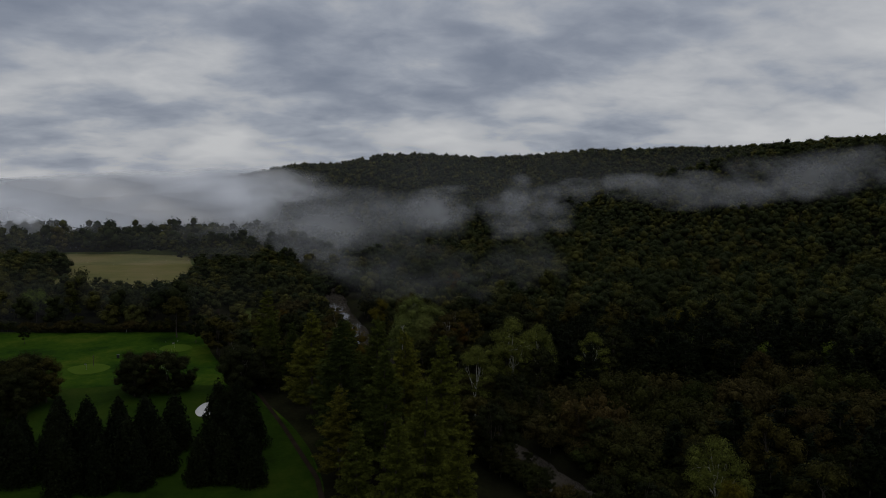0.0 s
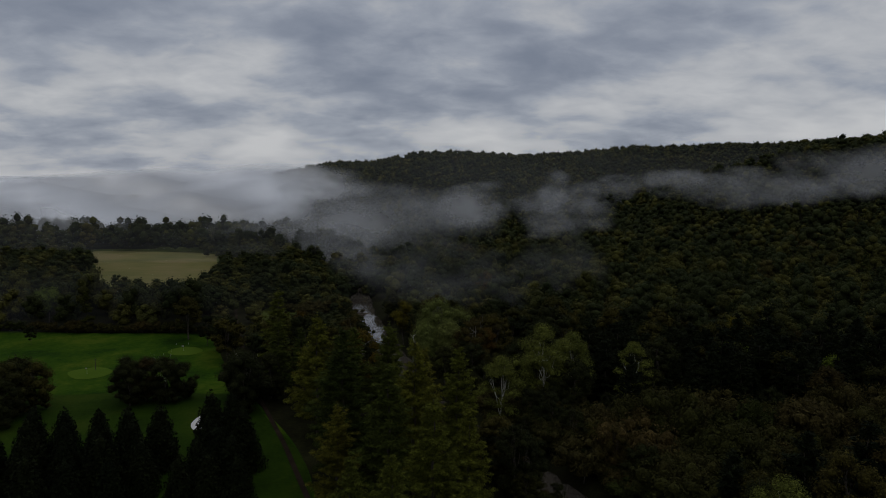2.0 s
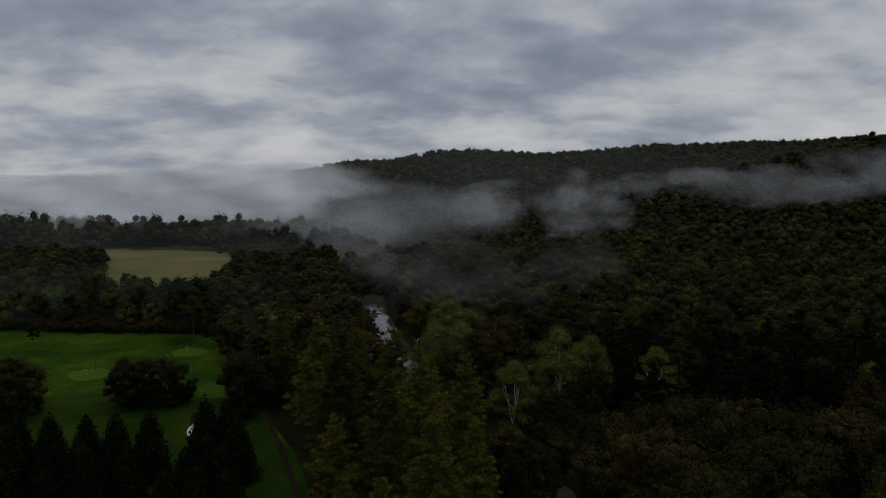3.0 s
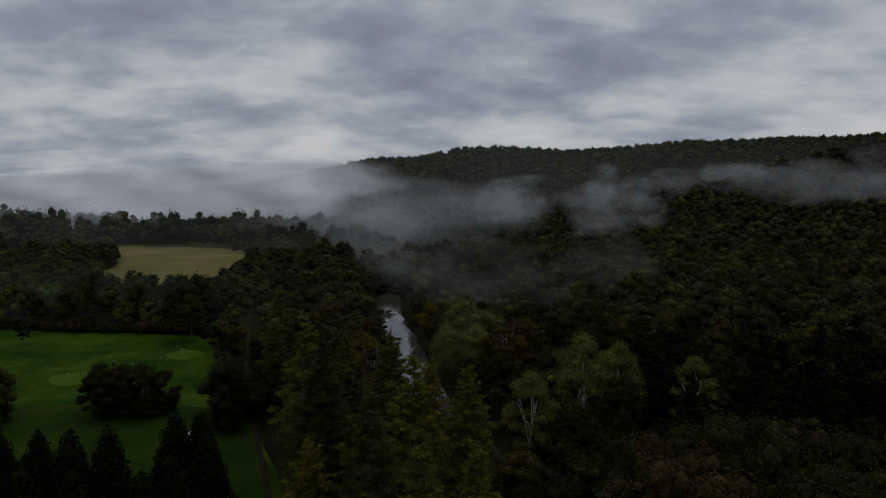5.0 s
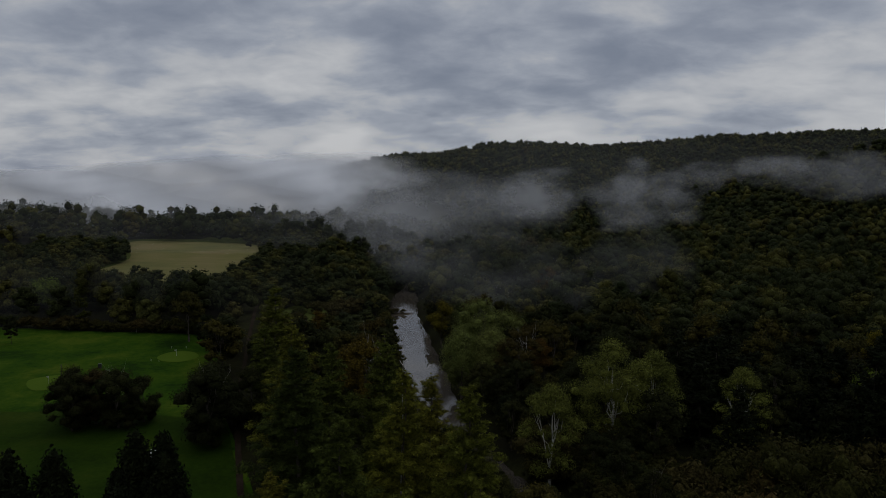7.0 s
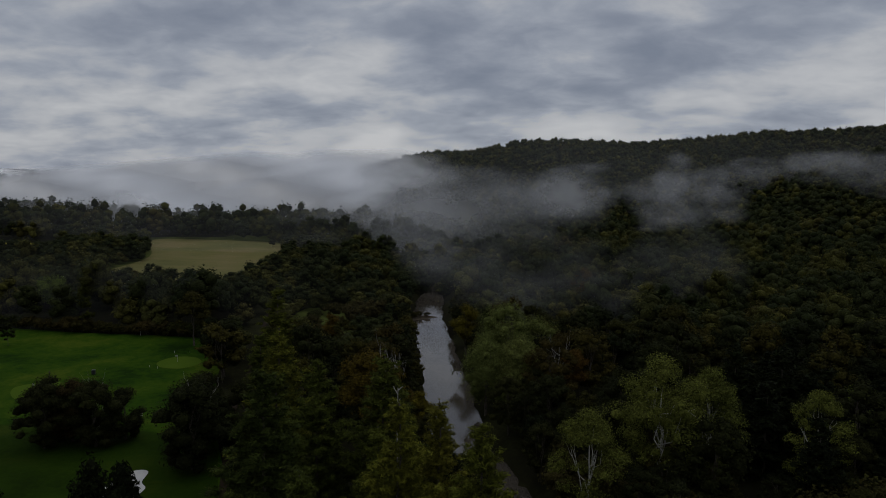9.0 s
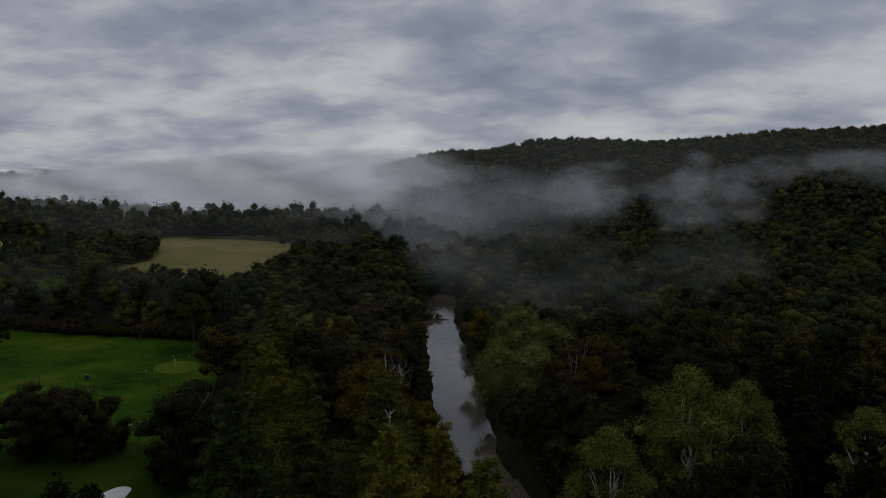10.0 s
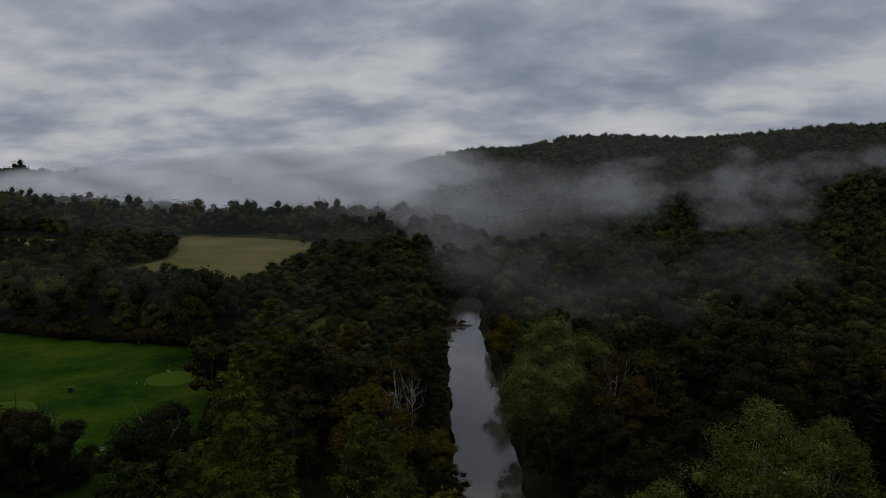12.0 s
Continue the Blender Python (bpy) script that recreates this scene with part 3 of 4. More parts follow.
def bare_tree(seed, high=18.0, wood=None, spread_by=4.0, limbs=9):
    rng = np.random.default_rng(seed)
    thing = new("bare_tree")
    ends = []
    for i in range(limbs):
        a = i * 2.4
        ends.append((math.cos(a) * spread_by * rng.uniform(0.5, 1), math.sin(a) * spread_by * rng.uniform(0.5, 1), high * rng.uniform(0.7, 1.05)))
    trunk_with_limbs(rng, thing, high * 0.9, 0.2, wood or bark_grey, ends, low=0.2)
    return thing


def snag_tree(seed, high):
    """A thin dead stem with short stubs near its top."""
    rng = np.random.default_rng(seed)
    thing = new("dead_snag")
    bm = bmesh.new()
    tube(bm, bent(rng, (0, 0, -1), (0, 0, high), 0.12, 9), [0.2 - 0.018 * k for k in range(9)], 6)
    stem = part("trunk", bm, bark_grey, thing)
    for k in range(9):
        z, a = high - 0.3 - 0.5 * k, k * 2.4
        ln = rng.uniform(0.5, 1.1)
        bm = bmesh.new()
        tube(bm, bent(rng, (0, 0, z), (math.cos(a) * ln, math.sin(a) * ln, z + 0.8 * ln), 0.08, 4), [0.06, 0.05, 0.035, 0.02], 4)
        part("limb", bm, bark_grey, stem)
    return thing


class Kind:
    """Variants of one sort of tree; the first use of each places it, later uses copy it."""

    def __init__(self, makers, label, category, group):
        self.made = [m() for m in makers]
        self.used = [False] * len(self.made)
        self.label, self.category, self.group, self.count = label, category, group, 0

    def put(self, x, y, scale=1.0, turn=0.0, label="", z=None, tall=1.0, which=None):
        k = self.count % len(self.made) if which is None else which
        h = float(land(x, y)) if z is None else z
        m = pose(x, y, h, 0, 0, turn) @ Matrix.Diagonal((scale, scale, scale * tall, 1))
        ob = self.made[k]
        if self.used[k]:
            k = ob.scale
            ob = copy_thing(ob, m @ Matrix.Diagonal((1 / k.x, 1 / k.y, 1 / k.z, 1)))
        else:
            ob.matrix_basis = m
            self.used[k] = True
        self.count += 1
        tagged(ob, label or self.label, self.category, self.group)
        return ob


rnd = np.random.default_rng(11)
HARD = Kind([lambda s=s: broad_tree(100 + s, high=18 + s % 3 * 2, wide=6.2 + 0.8 * (s % 3), low=1.5 + s % 3, count=30 + 2 * s, leaves=2600, size=0.33, loose=1.3) for s in range(6)],
            "dense dark green broadleaf tree in the valley woods", "tree", "broadleaf trees of the valley woods")
HARD_A = Kind([lambda s=s: broad_tree(110 + s, "leafy_tree", 18 + s, 6.0 + 0.5 * s, 1.5, 42 + 3 * s, 4200, 0.25, loose=1.5) for s in range(4)],
              "full dark green broadleaf tree beside the river", "tree", "leafy trees near the river")
HARD_B = Kind([lambda s=s: broad_tree(130 + s, "forest_tree", 18 + s % 3 * 2, 6.2 + 0.8 * (s % 3), 2 + s % 3, 24 + 2 * s, 1100, 0.45, loose=1.15) for s in range(5)],
              "dark green tree in the closed canopy of the woods", "tree", "canopy trees of the woods")
BUSHY = Kind([lambda s=s: broad_tree(150 + s, "copse_tree", 15 + s, 5.6 + 0.5 * s, -1.5, 46, 6000, 0.22, loose=1.15) for s in range(4)],
             "bushy dark green tree of a copse on the fairway", "tree", "copse trees on the fairway")
PINES = Kind([lambda s=s: pine_tree(200 + s, 28 + s, 6.4 + 0.7 * (s % 3), 2.5 + 0.6 * s) for s in range(6)],
             "tall white pine with layered olive-green boughs", "pine tree", "white pines by the river")
CEDARS = Kind([lambda s=s: cedar_tree(300 + s, 15 + s, 4.0 + 0.4 * s) for s in range(3)],
              "nearly black conical cedar beside the fairway", "cedar", "dark cedars by the fairway")
SHADE_CONIFERS = Kind([lambda s=s: shade_conifer(330 + s, 16 + 2 * s, 4.6 + 0.4 * s) for s in range(4)],
                "drooping conifer with near-black needles standing in for shade under the slope", "hemlock", "hemlocks under the slope")
SHRUBS = Kind([lambda s=s: shrub(400 + s, 3.5 + s * 0.8, 2.8 + 0.5 * s) for s in range(4)],
              "low dun-green shrub of the riverside thicket", "shrub", "riverside shrubs")
SYCAMORES = Kind([lambda s=s: broad_tree(500 + s, "sycamore", 25 - s, (8.4, 6.0, 6.4)[s], 1.0, (64, 44, 44)[s], (20000, 12000, 12000)[s], 0.17, leaves_pale, bark_white, 6, 0.45, 0.0, 0.36, "pale peeling bark", 0.98, 0.3, 1.35) for s in range(3)],
                 "sycamore with white limbs showing through pale leaves", "sycamore", "sycamores by the river")
WILLOWS = Kind([lambda s=s: broad_tree(600 + s, "willow", 24 - s, 9.5 - s, 0.0, 44, 20000, 0.19, leaves_willow, bark_dark, 4, 0.55, 3.0, 0.5) for s in range(2)],
               "broad grey-green willow overhanging the river bank", "willow", "willows by the river")
LIMES = Kind([lambda: broad_tree(700, "round_tree", 16, 7.0, 1.0, 30, 3600, 0.32, leaves_lime)], "rounded light green tree among darker woods", "tree", "")
GOLDS = Kind([lambda s=s: broad_tree(720 + s, "turning_tree", 19, 5.6, 4.0, 20, 6000, 0.22, leaves_gold) for s in range(2)], "broadleaf tree turning yellow in early autumn", "tree", "turning trees")
BARE = Kind([lambda s=s: bare_tree(800 + s, 17 + s) for s in range(3)], "leafless grey dead tree among the woods", "bare tree", "bare trees")

# ---- trees: chosen places ----
taken = []


def stand(kind, x, y, scale=1.0, tall=1.0, clear=3.5, which=None, label=""):
    taken.append((x, y, clear))
    return kind.put(x, y, scale, rnd.uniform(0, 360), label, None, tall, which)


for x, y, s, k in ((75.7, 141.5, 0.86, 0), (76.5, 239, 1.0, 1), (46.5, 240, 1.2, 0), (57.5, 246, 1.12, 2), (31, 223, 1.02, 2)):
    stand(SYCAMORES, x, y, s, 1.0, 6.5, k)
for x, y, sc in ((49, 224, 0.5), (58, 226, 0.45), (66, 230, 0.5), (79, 231, 0.5), (45, 235, 0.6), (28, 226, 0.45), (37, 213, 0.42), (84, 240, 0.7)):
    stand(HARD_A, x, y, sc, 1.0, 3)
for x, y, s, k in ((13, 303, 1.12, 0), (8, 287, 0.9, 1), (17, 285, 0.9, 1), (22, 312, 0.9, 0)):
    stand(WILLOWS, x, y, s, 1.05, 7, k)
for k in range(19):
    y = 128 + 5.4 * k
    x = float(np.interp(y, RIVER_Y, RIVER_X)) - 9.5 - 5 * (k % 2) + rnd.uniform(-1, 1)
    grown = rnd.uniform(0.78, 1.0) * (0.42 if 138 < y < 176 or y > 194 else 1.0)
    stand(HARD_A, x, y, grown, rnd.uniform(0.9, 1.1), 4, None, "full dark green broadleaf tree overhanging the river bank")
for x, y, sc in ((36, 246, 0.8), (42, 254, 0.85), (28, 252, 0.75), (42, 262, 0.9), (25, 264, 0.85), (46, 229, 0.65), (40, 235, 0.6), (22, 274, 0.8), (23, 244, 0.6), (32, 260, 0.85), (7, 228, 0.6), (13, 212, 0.5), (2, 236, 0.55), (-8, 247, 0.5), (18, 205, 0.35), (45, 214, 0.75), (40, 222, 0.65), (49, 204, 0.75), (54, 196, 0.7), (56, 186, 0.75), (60, 176, 0.7)):
    stand(HARD_A, x, y, sc, 1.0, 4)
for k in range(22):
    y = 244 + 7.2 * k
    x = float(np.interp(y, RIVER_Y, RIVER_X))
    stand(HARD_A, x - 11.5 - rnd.uniform(0, 1.5), y, rnd.uniform(0.38, 0.62), rnd.uniform(0.9, 1.1), 2, None, "low broadleaf tree leaning over the river bank")
    if y > 318 or y < 270:
        stand(HARD_A, x + 11.5 + rnd.uniform(0, 2), y + 3, rnd.uniform(0.5, 0.75), rnd.uniform(0.9, 1.1), 2, None, "low broadleaf tree leaning over the river bank")
for x, y, sc in ((-71, 372, 1.3), (-66, 384, 1.5), (-58, 366, 1.1), (-55, 380, 1.6), (-50, 364, 1.5), (-62, 350, 1.2), (-74, 388, 1.6), (-52, 392, 1.8), (-60, 396, 1.7), (-68, 358, 1.4)):
    SHRUBS.put(x, y, sc, rnd.uniform(0, 360), "dun-green bush standing in the riverside meadow")
for k in range(34):
    SHRUBS.put(rnd.uniform(30, 64), rnd.uniform(203, 262), rnd.uniform(1.0, 1.9), rnd.uniform(0, 360))
for k in range(26):
    y = 132 + 4.2 * k
    x = float(np.interp(y, RIVER_Y, RIVER_X))
    SHRUBS.put(x - rnd.uniform(8, 14), y, rnd.uniform(1.0, 1.7), rnd.uniform(0, 360))
    SHRUBS.put(x + rnd.uniform(8, 16), y + 2, rnd.uniform(1.2, 2.0), rnd.uniform(0, 360))
for x, y, sc in ((-36, 413, 0.9), (-33.5, 416.5, 0.7), (-30, 417.5, 0.5)):
    SHRUBS.put(x, y, sc, rnd.uniform(0, 360), "dun-green bush on the low river bar", WATER_Z)
stand(LIMES, -180, 357, 1.05, 1.1, 7)
for x, y, sc in ((125, 271, 1.0), (160, 262, 0.9), (182, 252, 1.05), (102, 279, 0.85)):
    stand(LIMES, x, y, sc, 1.05, 5, None, "light green tree at the foot of the slope")
stand(HARD, -100, 325, 1.1, 1.0, 6)
stand(HARD, -88, 314, 0.62, 1.1, 5)
for x, y, top in ((-47.7, 272.8, 35.5), (-43, 250, 26), (-23.6, 212.8, 36), (-11.4, 197, 34), (-14, 187, 33.5), (-12, 178, 35), (-0.8, 191, 31), (7, 196.4, 33), (-2.5, 202.5, 37),
                  (15, 172, 36), (5, 177, 35), (-0.2, 158, 32.5), (17, 161, 29.5), (9, 146.5, 34), (-11.5, 165, 25), (2.4, 120.5, 30), (-4.5, 221, 25), (-34, 243, 22), (-30, 228, 24), (-6, 140, 24), (15, 132, 24)):
    stand(PINES, x, y, (top + 1.0) / 30.5, 1.0, 3.6)
for x, y, top in ((-45, 327, 13), (-24, 268, 15), (-23, 284, 16), (-26, 298, 15), (-31, 314, 13), (25, 279, 21), (53, 282, 20), (64, 288, 18), (-36, 258, 17), (-14, 250, 18)):
    stand(HARD_A, x, y, (top + 2.0) / 20.0, 1.0, 4.5)
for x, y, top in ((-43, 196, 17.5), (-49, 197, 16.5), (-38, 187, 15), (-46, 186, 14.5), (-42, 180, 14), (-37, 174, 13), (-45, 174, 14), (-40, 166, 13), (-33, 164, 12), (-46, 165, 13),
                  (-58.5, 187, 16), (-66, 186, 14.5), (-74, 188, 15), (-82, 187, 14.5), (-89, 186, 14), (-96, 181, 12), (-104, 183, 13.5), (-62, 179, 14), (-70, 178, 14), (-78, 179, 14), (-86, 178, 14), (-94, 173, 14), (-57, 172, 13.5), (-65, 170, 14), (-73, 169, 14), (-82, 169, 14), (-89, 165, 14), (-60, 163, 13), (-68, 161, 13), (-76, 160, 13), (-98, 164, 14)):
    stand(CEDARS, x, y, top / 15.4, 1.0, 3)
for x, y, s in ((-83, 238, 1.0), (-90, 241, 0.92), (-76, 236, 0.95), (-86, 233, 0.85), (-72, 241, 0.85), (-52, 238, 1.1), (-49, 229, 1.15), (-55, 245, 0.9), (-44, 243, 1.05), (-113, 228, 1.0), (-120, 232, 1.0), (-117, 220, 1.0), (-127, 226, 1.05), (-124, 216, 1.0), (-114, 212, 0.9), (-134, 220, 1.0), (-136, 230, 1.0), (-130, 210, 0.95), (-142, 214, 1.0)):
    stand(BUSHY, x, y, s, 1.0, 4.5)
stand(GOLDS, -14, 241, 1.42, 1.0, 4)
stand(GOLDS, -7, 263, 0.62, 1.0, 3, None, "small russet broadleaf tree on the river bank")
SNAG = Kind([lambda: snag_tree(830, 38.5)], "dead grey leader standing above a white pine", "dead tree", "")
SNAG.put(4.5, 178.5)
for x, y, s in ((28, 293, 1.15), (-78, 240, 0.8), (-80, 242, 0.75), (-50, 235, 1.0), (-19, 273, 1.1), (-16, 276, 1.0)):
    stand(BARE, x, y, s, 1.0, 2)
stand(HARD, -163, 312, 0.36, 1.1, 3)
for x, y in ((45, 445), (-3, 340), (140, 300)):
    stand(GOLDS, x, y, 1.0, 1.1, 4)
stand(HARD, -177, 588, 0.5, 0.8, 4)
for x, y in ((-216, 672), (-226, 676), (-205, 680)):
    stand(HARD, x, y, 0.62, 0.9, 4)

for k in range(34):
    x = -215 + 3.9 * k + rnd.uniform(-1, 1)
    if abs(x + 88) > 5:
        SHRUBS.put(x, 336.5 + rnd.uniform(-1, 1.5) - max(0.0, (x + 98) * 0.5), rnd.uniform(0.7, 1.3), rnd.uniform(0, 360), "low green bush along the fairway's far edge")

# ---- trees: the woods ----
OPEN = [rounded(p) for p in (FAIRWAY, FIELD, MEADOW, YELLOW)]


def stature(x, y):
    """How tall the trees grow: lower in the belt before the field and on the left bank."""
    belt = ease(y, 362, 384) * (1 - ease(y, 430, 470)) * ease(-x, 58, 74) * (1 - ease(-x, 215, 250))
    bank_side = ease(y, 285, 310) * (1 - 0.5 * ease(y, 400, 440)) * (1 - ease(y, 560, 620)) * ease(-x, 22, 34) * (1 - ease(-x, 90, 104))
    field_side = ease(y, 398, 412) * (1 - ease(y, 600, 640)) * ease(-x, 92, 104) * (1 - ease(-x, 200, 215))
    yellow_side = 0.8 * ease(y, 420, 436) * (1 - ease(y, 590, 612)) * ease(-x, 214, 228) * (1 - ease(-x, 345, 360))
    field_side = np.maximum(field_side, yellow_side)
    return 1 - np.maximum(np.maximum(0.46 * belt, 0.52 * bank_side), 0.55 * field_side)


def free_land(p, margin):
    """Where a tree may stand: not on grass, field, water or track."""
    ok = np.abs(p[:, 0] - np.interp(p[:, 1], RIVER_Y, RIVER_X)) > np.where(p[:, 1] > 480, 1.5, np.where(p[:, 1] < 250, 6.0, 9.0) + margin * np.where(p[:, 1] < 250, 0.3, 0.6))
    ok &= np.abs(p[:, 0] - np.interp(p[:, 1], TRACK_Y, TRACK_X)) > np.where(p[:, 1] < 400, 3.5 + margin * 0.3, 0)
    for poly in OPEN:
        ok &= ~within(p, poly)
    return ok


def scatter(rng, spacing, box):
    xs, ys = np.arange(box[0], box[1], spacing), np.arange(box[2], box[3], spacing * 0.87)
    p = np.stack(np.meshgrid(xs, ys), -1)
    p[1::2, :, 0] += spacing / 2
    p = p.reshape(-1, 2)
    return p + rng.uniform(-0.32, 0.32, p.shape) * spacing


def polar(p):
    return np.hypot(p[:, 0] - HUB[0], p[:, 1] - HUB[1]), np.degrees(np.arctan2(p[:, 0] - HUB[0], p[:, 1] - HUB[1]))


near = scatter(rnd, 9.2, (-110, 250, 85, 355))
r, a = polar(near)
near = near[free_land(near, 9.0) & (r < 275) & (a > -58) & (a < 54)]
held = np.array(taken)
for x, y in near:
    if (np.hypot(held[:, 0] - x, held[:, 1] - y) < held[:, 2] + 2.0).any():
        continue
    off = x - np.interp(y, RIVER_Y, RIVER_X)
    pick = rnd.random()
    scrub = 14 < off and 52 < x < 170 and 164 < y < 228
    if scrub:
        if pick < 0.22:
            HARD.put(x, y, rnd.uniform(0.36, 0.6), rnd.uniform(0, 360))
            continue
        if pick > 0.84:
            BARE.put(x, y, rnd.uniform(0.3, 0.5), rnd.uniform(0, 360), "small leafless grey tree in the riverside thicket")
        SHRUBS.put(x, y, rnd.uniform(1.4, 2.6), rnd.uniform(0, 360), "", None, rnd.uniform(0.9, 1.5))
    # shade under the slope, put in as near-black conifers
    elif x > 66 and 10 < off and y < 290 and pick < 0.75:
        SHADE_CONIFERS.put(x, y, rnd.uniform(0.8, 1.3), rnd.uniform(0, 360), "", None, rnd.uniform(0.85, 1.15))
    elif off < -6 and y < 262:
        if pick < 0.04:
            PINES.put(x, y, rnd.uniform(0.5, 0.75), rnd.uniform(0, 360))
        elif pick < 0.50:
            (HARD_A if y < 200 else HARD).put(x, y, rnd.uniform(0.3, 0.5), rnd.uniform(0, 360))
    elif pick > 0.985:
        GOLDS.put(x, y, rnd.uniform(0.7, 1.0), rnd.uniform(0, 360))
    elif pick > 0.16:
        (HARD if math.hypot(x - HUB[0], y - HUB[1]) < 200 else HARD_B).put(x, y, rnd.uniform(0.66, 1.1), rnd.uniform(0, 360), "", None, rnd.uniform(0.85, 1.15) * float(stature(x, y)))


def forest(name, points, makers, mat, rng, low_scale, high_scale, label, sink=0.6):
    """Many trees as one mesh, each from one of a few shapes, turned, sized and tinted."""
    z = land(points[:, 0], points[:, 1])
    which = rng.integers(0, len(makers), len(points))
    vs, qs, ts, tints, base = [], [], [], [], 0
    for k, (v, q, t) in enumerate(makers):
        sel = np.where(which == k)[0]
        n = len(sel)
        if not n:
            continue
        ang, s = rng.uniform(0, 6.283, n), rng.uniform(low_scale, high_scale, n)
        grown = stature(points[sel, 0], points[sel, 1])
        tall = s * rng.uniform(0.85, 1.2, n) * grown
        s = s * grown ** 0.6
        c, sn = np.cos(ang)[:, None], np.sin(ang)[:, None]
        X = (v[None, :, 0] * c - v[None, :, 1] * sn) * s[:, None] + points[sel, 0][:, None]
        Y = (v[None, :, 0] * sn + v[None, :, 1] * c) * s[:, None] + points[sel, 1][:, None]
        Z = v[None, :, 2] * tall[:, None] + z[sel][:, None] - sink
        vs.append(np.stack([X, Y, Z], -1).reshape(-1, 3))
        step = (np.arange(n) * len(v) + base)[:, None, None]
        qs.append((q[None] + step).reshape(-1, 3))
        ts.append((t[None] + step).reshape(-1, 3))
        clump = 0.5 + 0.22 * waves(points[sel, 0] * 0.9, points[sel, 1] * 1.1)
        tints.append(np.repeat(np.clip(0.85 * rng.random(n) + 0.2 * clump - 0.02, 0, 1), len(v)))
        base += n * len(v)
    me = quads_mesh(name, np.concatenate(vs), np.concatenate(qs), np.concatenate(ts), [mat], np.concatenate(tints))
    return tagged(new(name, me), label, "forest", kind="stuff")


def canopy_crown(seed, lumps, leaves, size, high, wide, low, peak=0.0, plain=False):
    """A crown of the closed woods: leafy lumps at different heights round a dark middle."""
    rng = np.random.default_rng(seed)
    cs, rs = [], []
    mid, half = (high + low) / 2, (high - low) / 2
    for i in range(lumps):
        u = -0.35 + 1.3 * (i + rng.random()) / lumps
        ang = i * 2.39996 + rng.uniform(-0.5, 0.5)
        k = wide * rng.uniform(0.44, 0.68) * (1 - 0.35 * peak * max(0.0, u))
        rad = math.sqrt(max(0.0, 1 - min(1.0, u) ** 2)) ** (1 + peak) * rng.uniform(0.6, 1.1) * (wide - k * 0.7)
        cs.append((math.cos(ang) * rad, math.sin(ang) * rad, mid + min(u, 0.95) * (half - k * 0.7) + rng.normal(0, 0.5)))
        rs.append(k)
    cs, rs = np.array(cs), np.array(rs)
    pick = rng.choice(lumps, leaves, p=rs ** 2 / (rs ** 2).sum())
    d = rng.normal(0, 1, (leaves, 3))
    d[:, 2] = np.where(d[:, 2] < -0.2, -d[:, 2], d[:, 2])
    d /= np.linalg.norm(d, axis=1)[:, None]
    at = cs[pick] + d * rs[pick][:, None] * rng.uniform(0.8, 1.22, leaves)[:, None]
    v = leaf_sprays(rng, at, d + (0, 0, 0.35), size, 1.0, 0.5)
    cores = [(c, np.array((r, r, r * 0.85)) * 0.86) for c, r in zip(cs, rs)]
    return joined(v, cores, plain)


MID = [canopy_crown(900 + s, 8 + s % 3, 320, 0.60, 17 + s % 4 * 2.6, 5.8 + 0.8 * (s % 3), 0.0, 0.5 * (s % 3 == 2)) for s in range(9)]
FAR = [canopy_crown(920 + s, 5 + s % 3, 84, 0.86, 16 + s % 3 * 3.0, 6.4 + 0.8 * (s % 3), -2.0, 0.4 * (s % 2)) for s in range(8)]
TOP = [canopy_crown(930 + s, 5, 36, 1.0, 14 + s % 3 * 1.8, 6.4 + 0.5 * (s % 3), -3.0, 0.4 * (s % 2), True) for s in range(6)]
PINE_MID = []
for s in range(3):
    g = np.random.default_rng(940 + s)
    PINE_MID.append(pine_crown(g, 20 + 2 * s, 4.2, 2.0, 3.6, 300, 0.5))

woods = scatter(rnd, 12.6, (-560, 420, 90, 680))
r, a = polar(woods)
woods = woods[free_land(woods, 6.0) & (r >= 275) & (r < 600) & (a > -50) & (a < 44)]
low_wood = scatter(rnd, 7.6, (-365, -20, 285, 645))
r, a = polar(low_wood)
low_wood = low_wood[free_land(low_wood, 3.0) & (r >= 225) & (r < 600) & (stature(low_wood[:, 0], low_wood[:, 1]) < 0.85)]
woods = np.concatenate([woods[stature(woods[:, 0], woods[:, 1]) >= 0.85], low_wood])
woods = woods[(np.hypot(woods[:, None, 0] - held[None, :, 0], woods[:, None, 1] - held[None, :, 1]) > held[None, :, 2] + 1.5).all(1)]
piney = rnd.random(len(woods)) < 0.05
forest("woodland", woods[~piney], MID, leaves_forest, rnd, 0.7, 1.12, "mixed green and olive broadleaf woods on the valley floor")
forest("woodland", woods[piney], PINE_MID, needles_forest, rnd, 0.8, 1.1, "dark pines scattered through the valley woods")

hills = scatter(rnd, 14.0, (-960, 900, 90, 1150))
r, a = polar(hills)
hills = hills[free_land(hills, 3.0) & (r >= 600) & (r < np.where(a < -28, 1160, 1000)) & (a > -52) & (a < 42)]
forest("hill_forest", hills, FAR, leaves_forest, rnd, 0.85, 1.2, "dark green forest covering the lower hillsides")
tops = scatter(rnd, 12.6, (-1200, 1200, 300, 1560))
r, a = polar(tops)
tops = tops[(r >= 1000) & (r < 1460) & (a > -16.5) & (a < 40)]
forest("hill_forest", tops, TOP, leaves_forest, rnd, 0.85, 1.2, "dark green forest along the ridge top")

# ---- mist ----


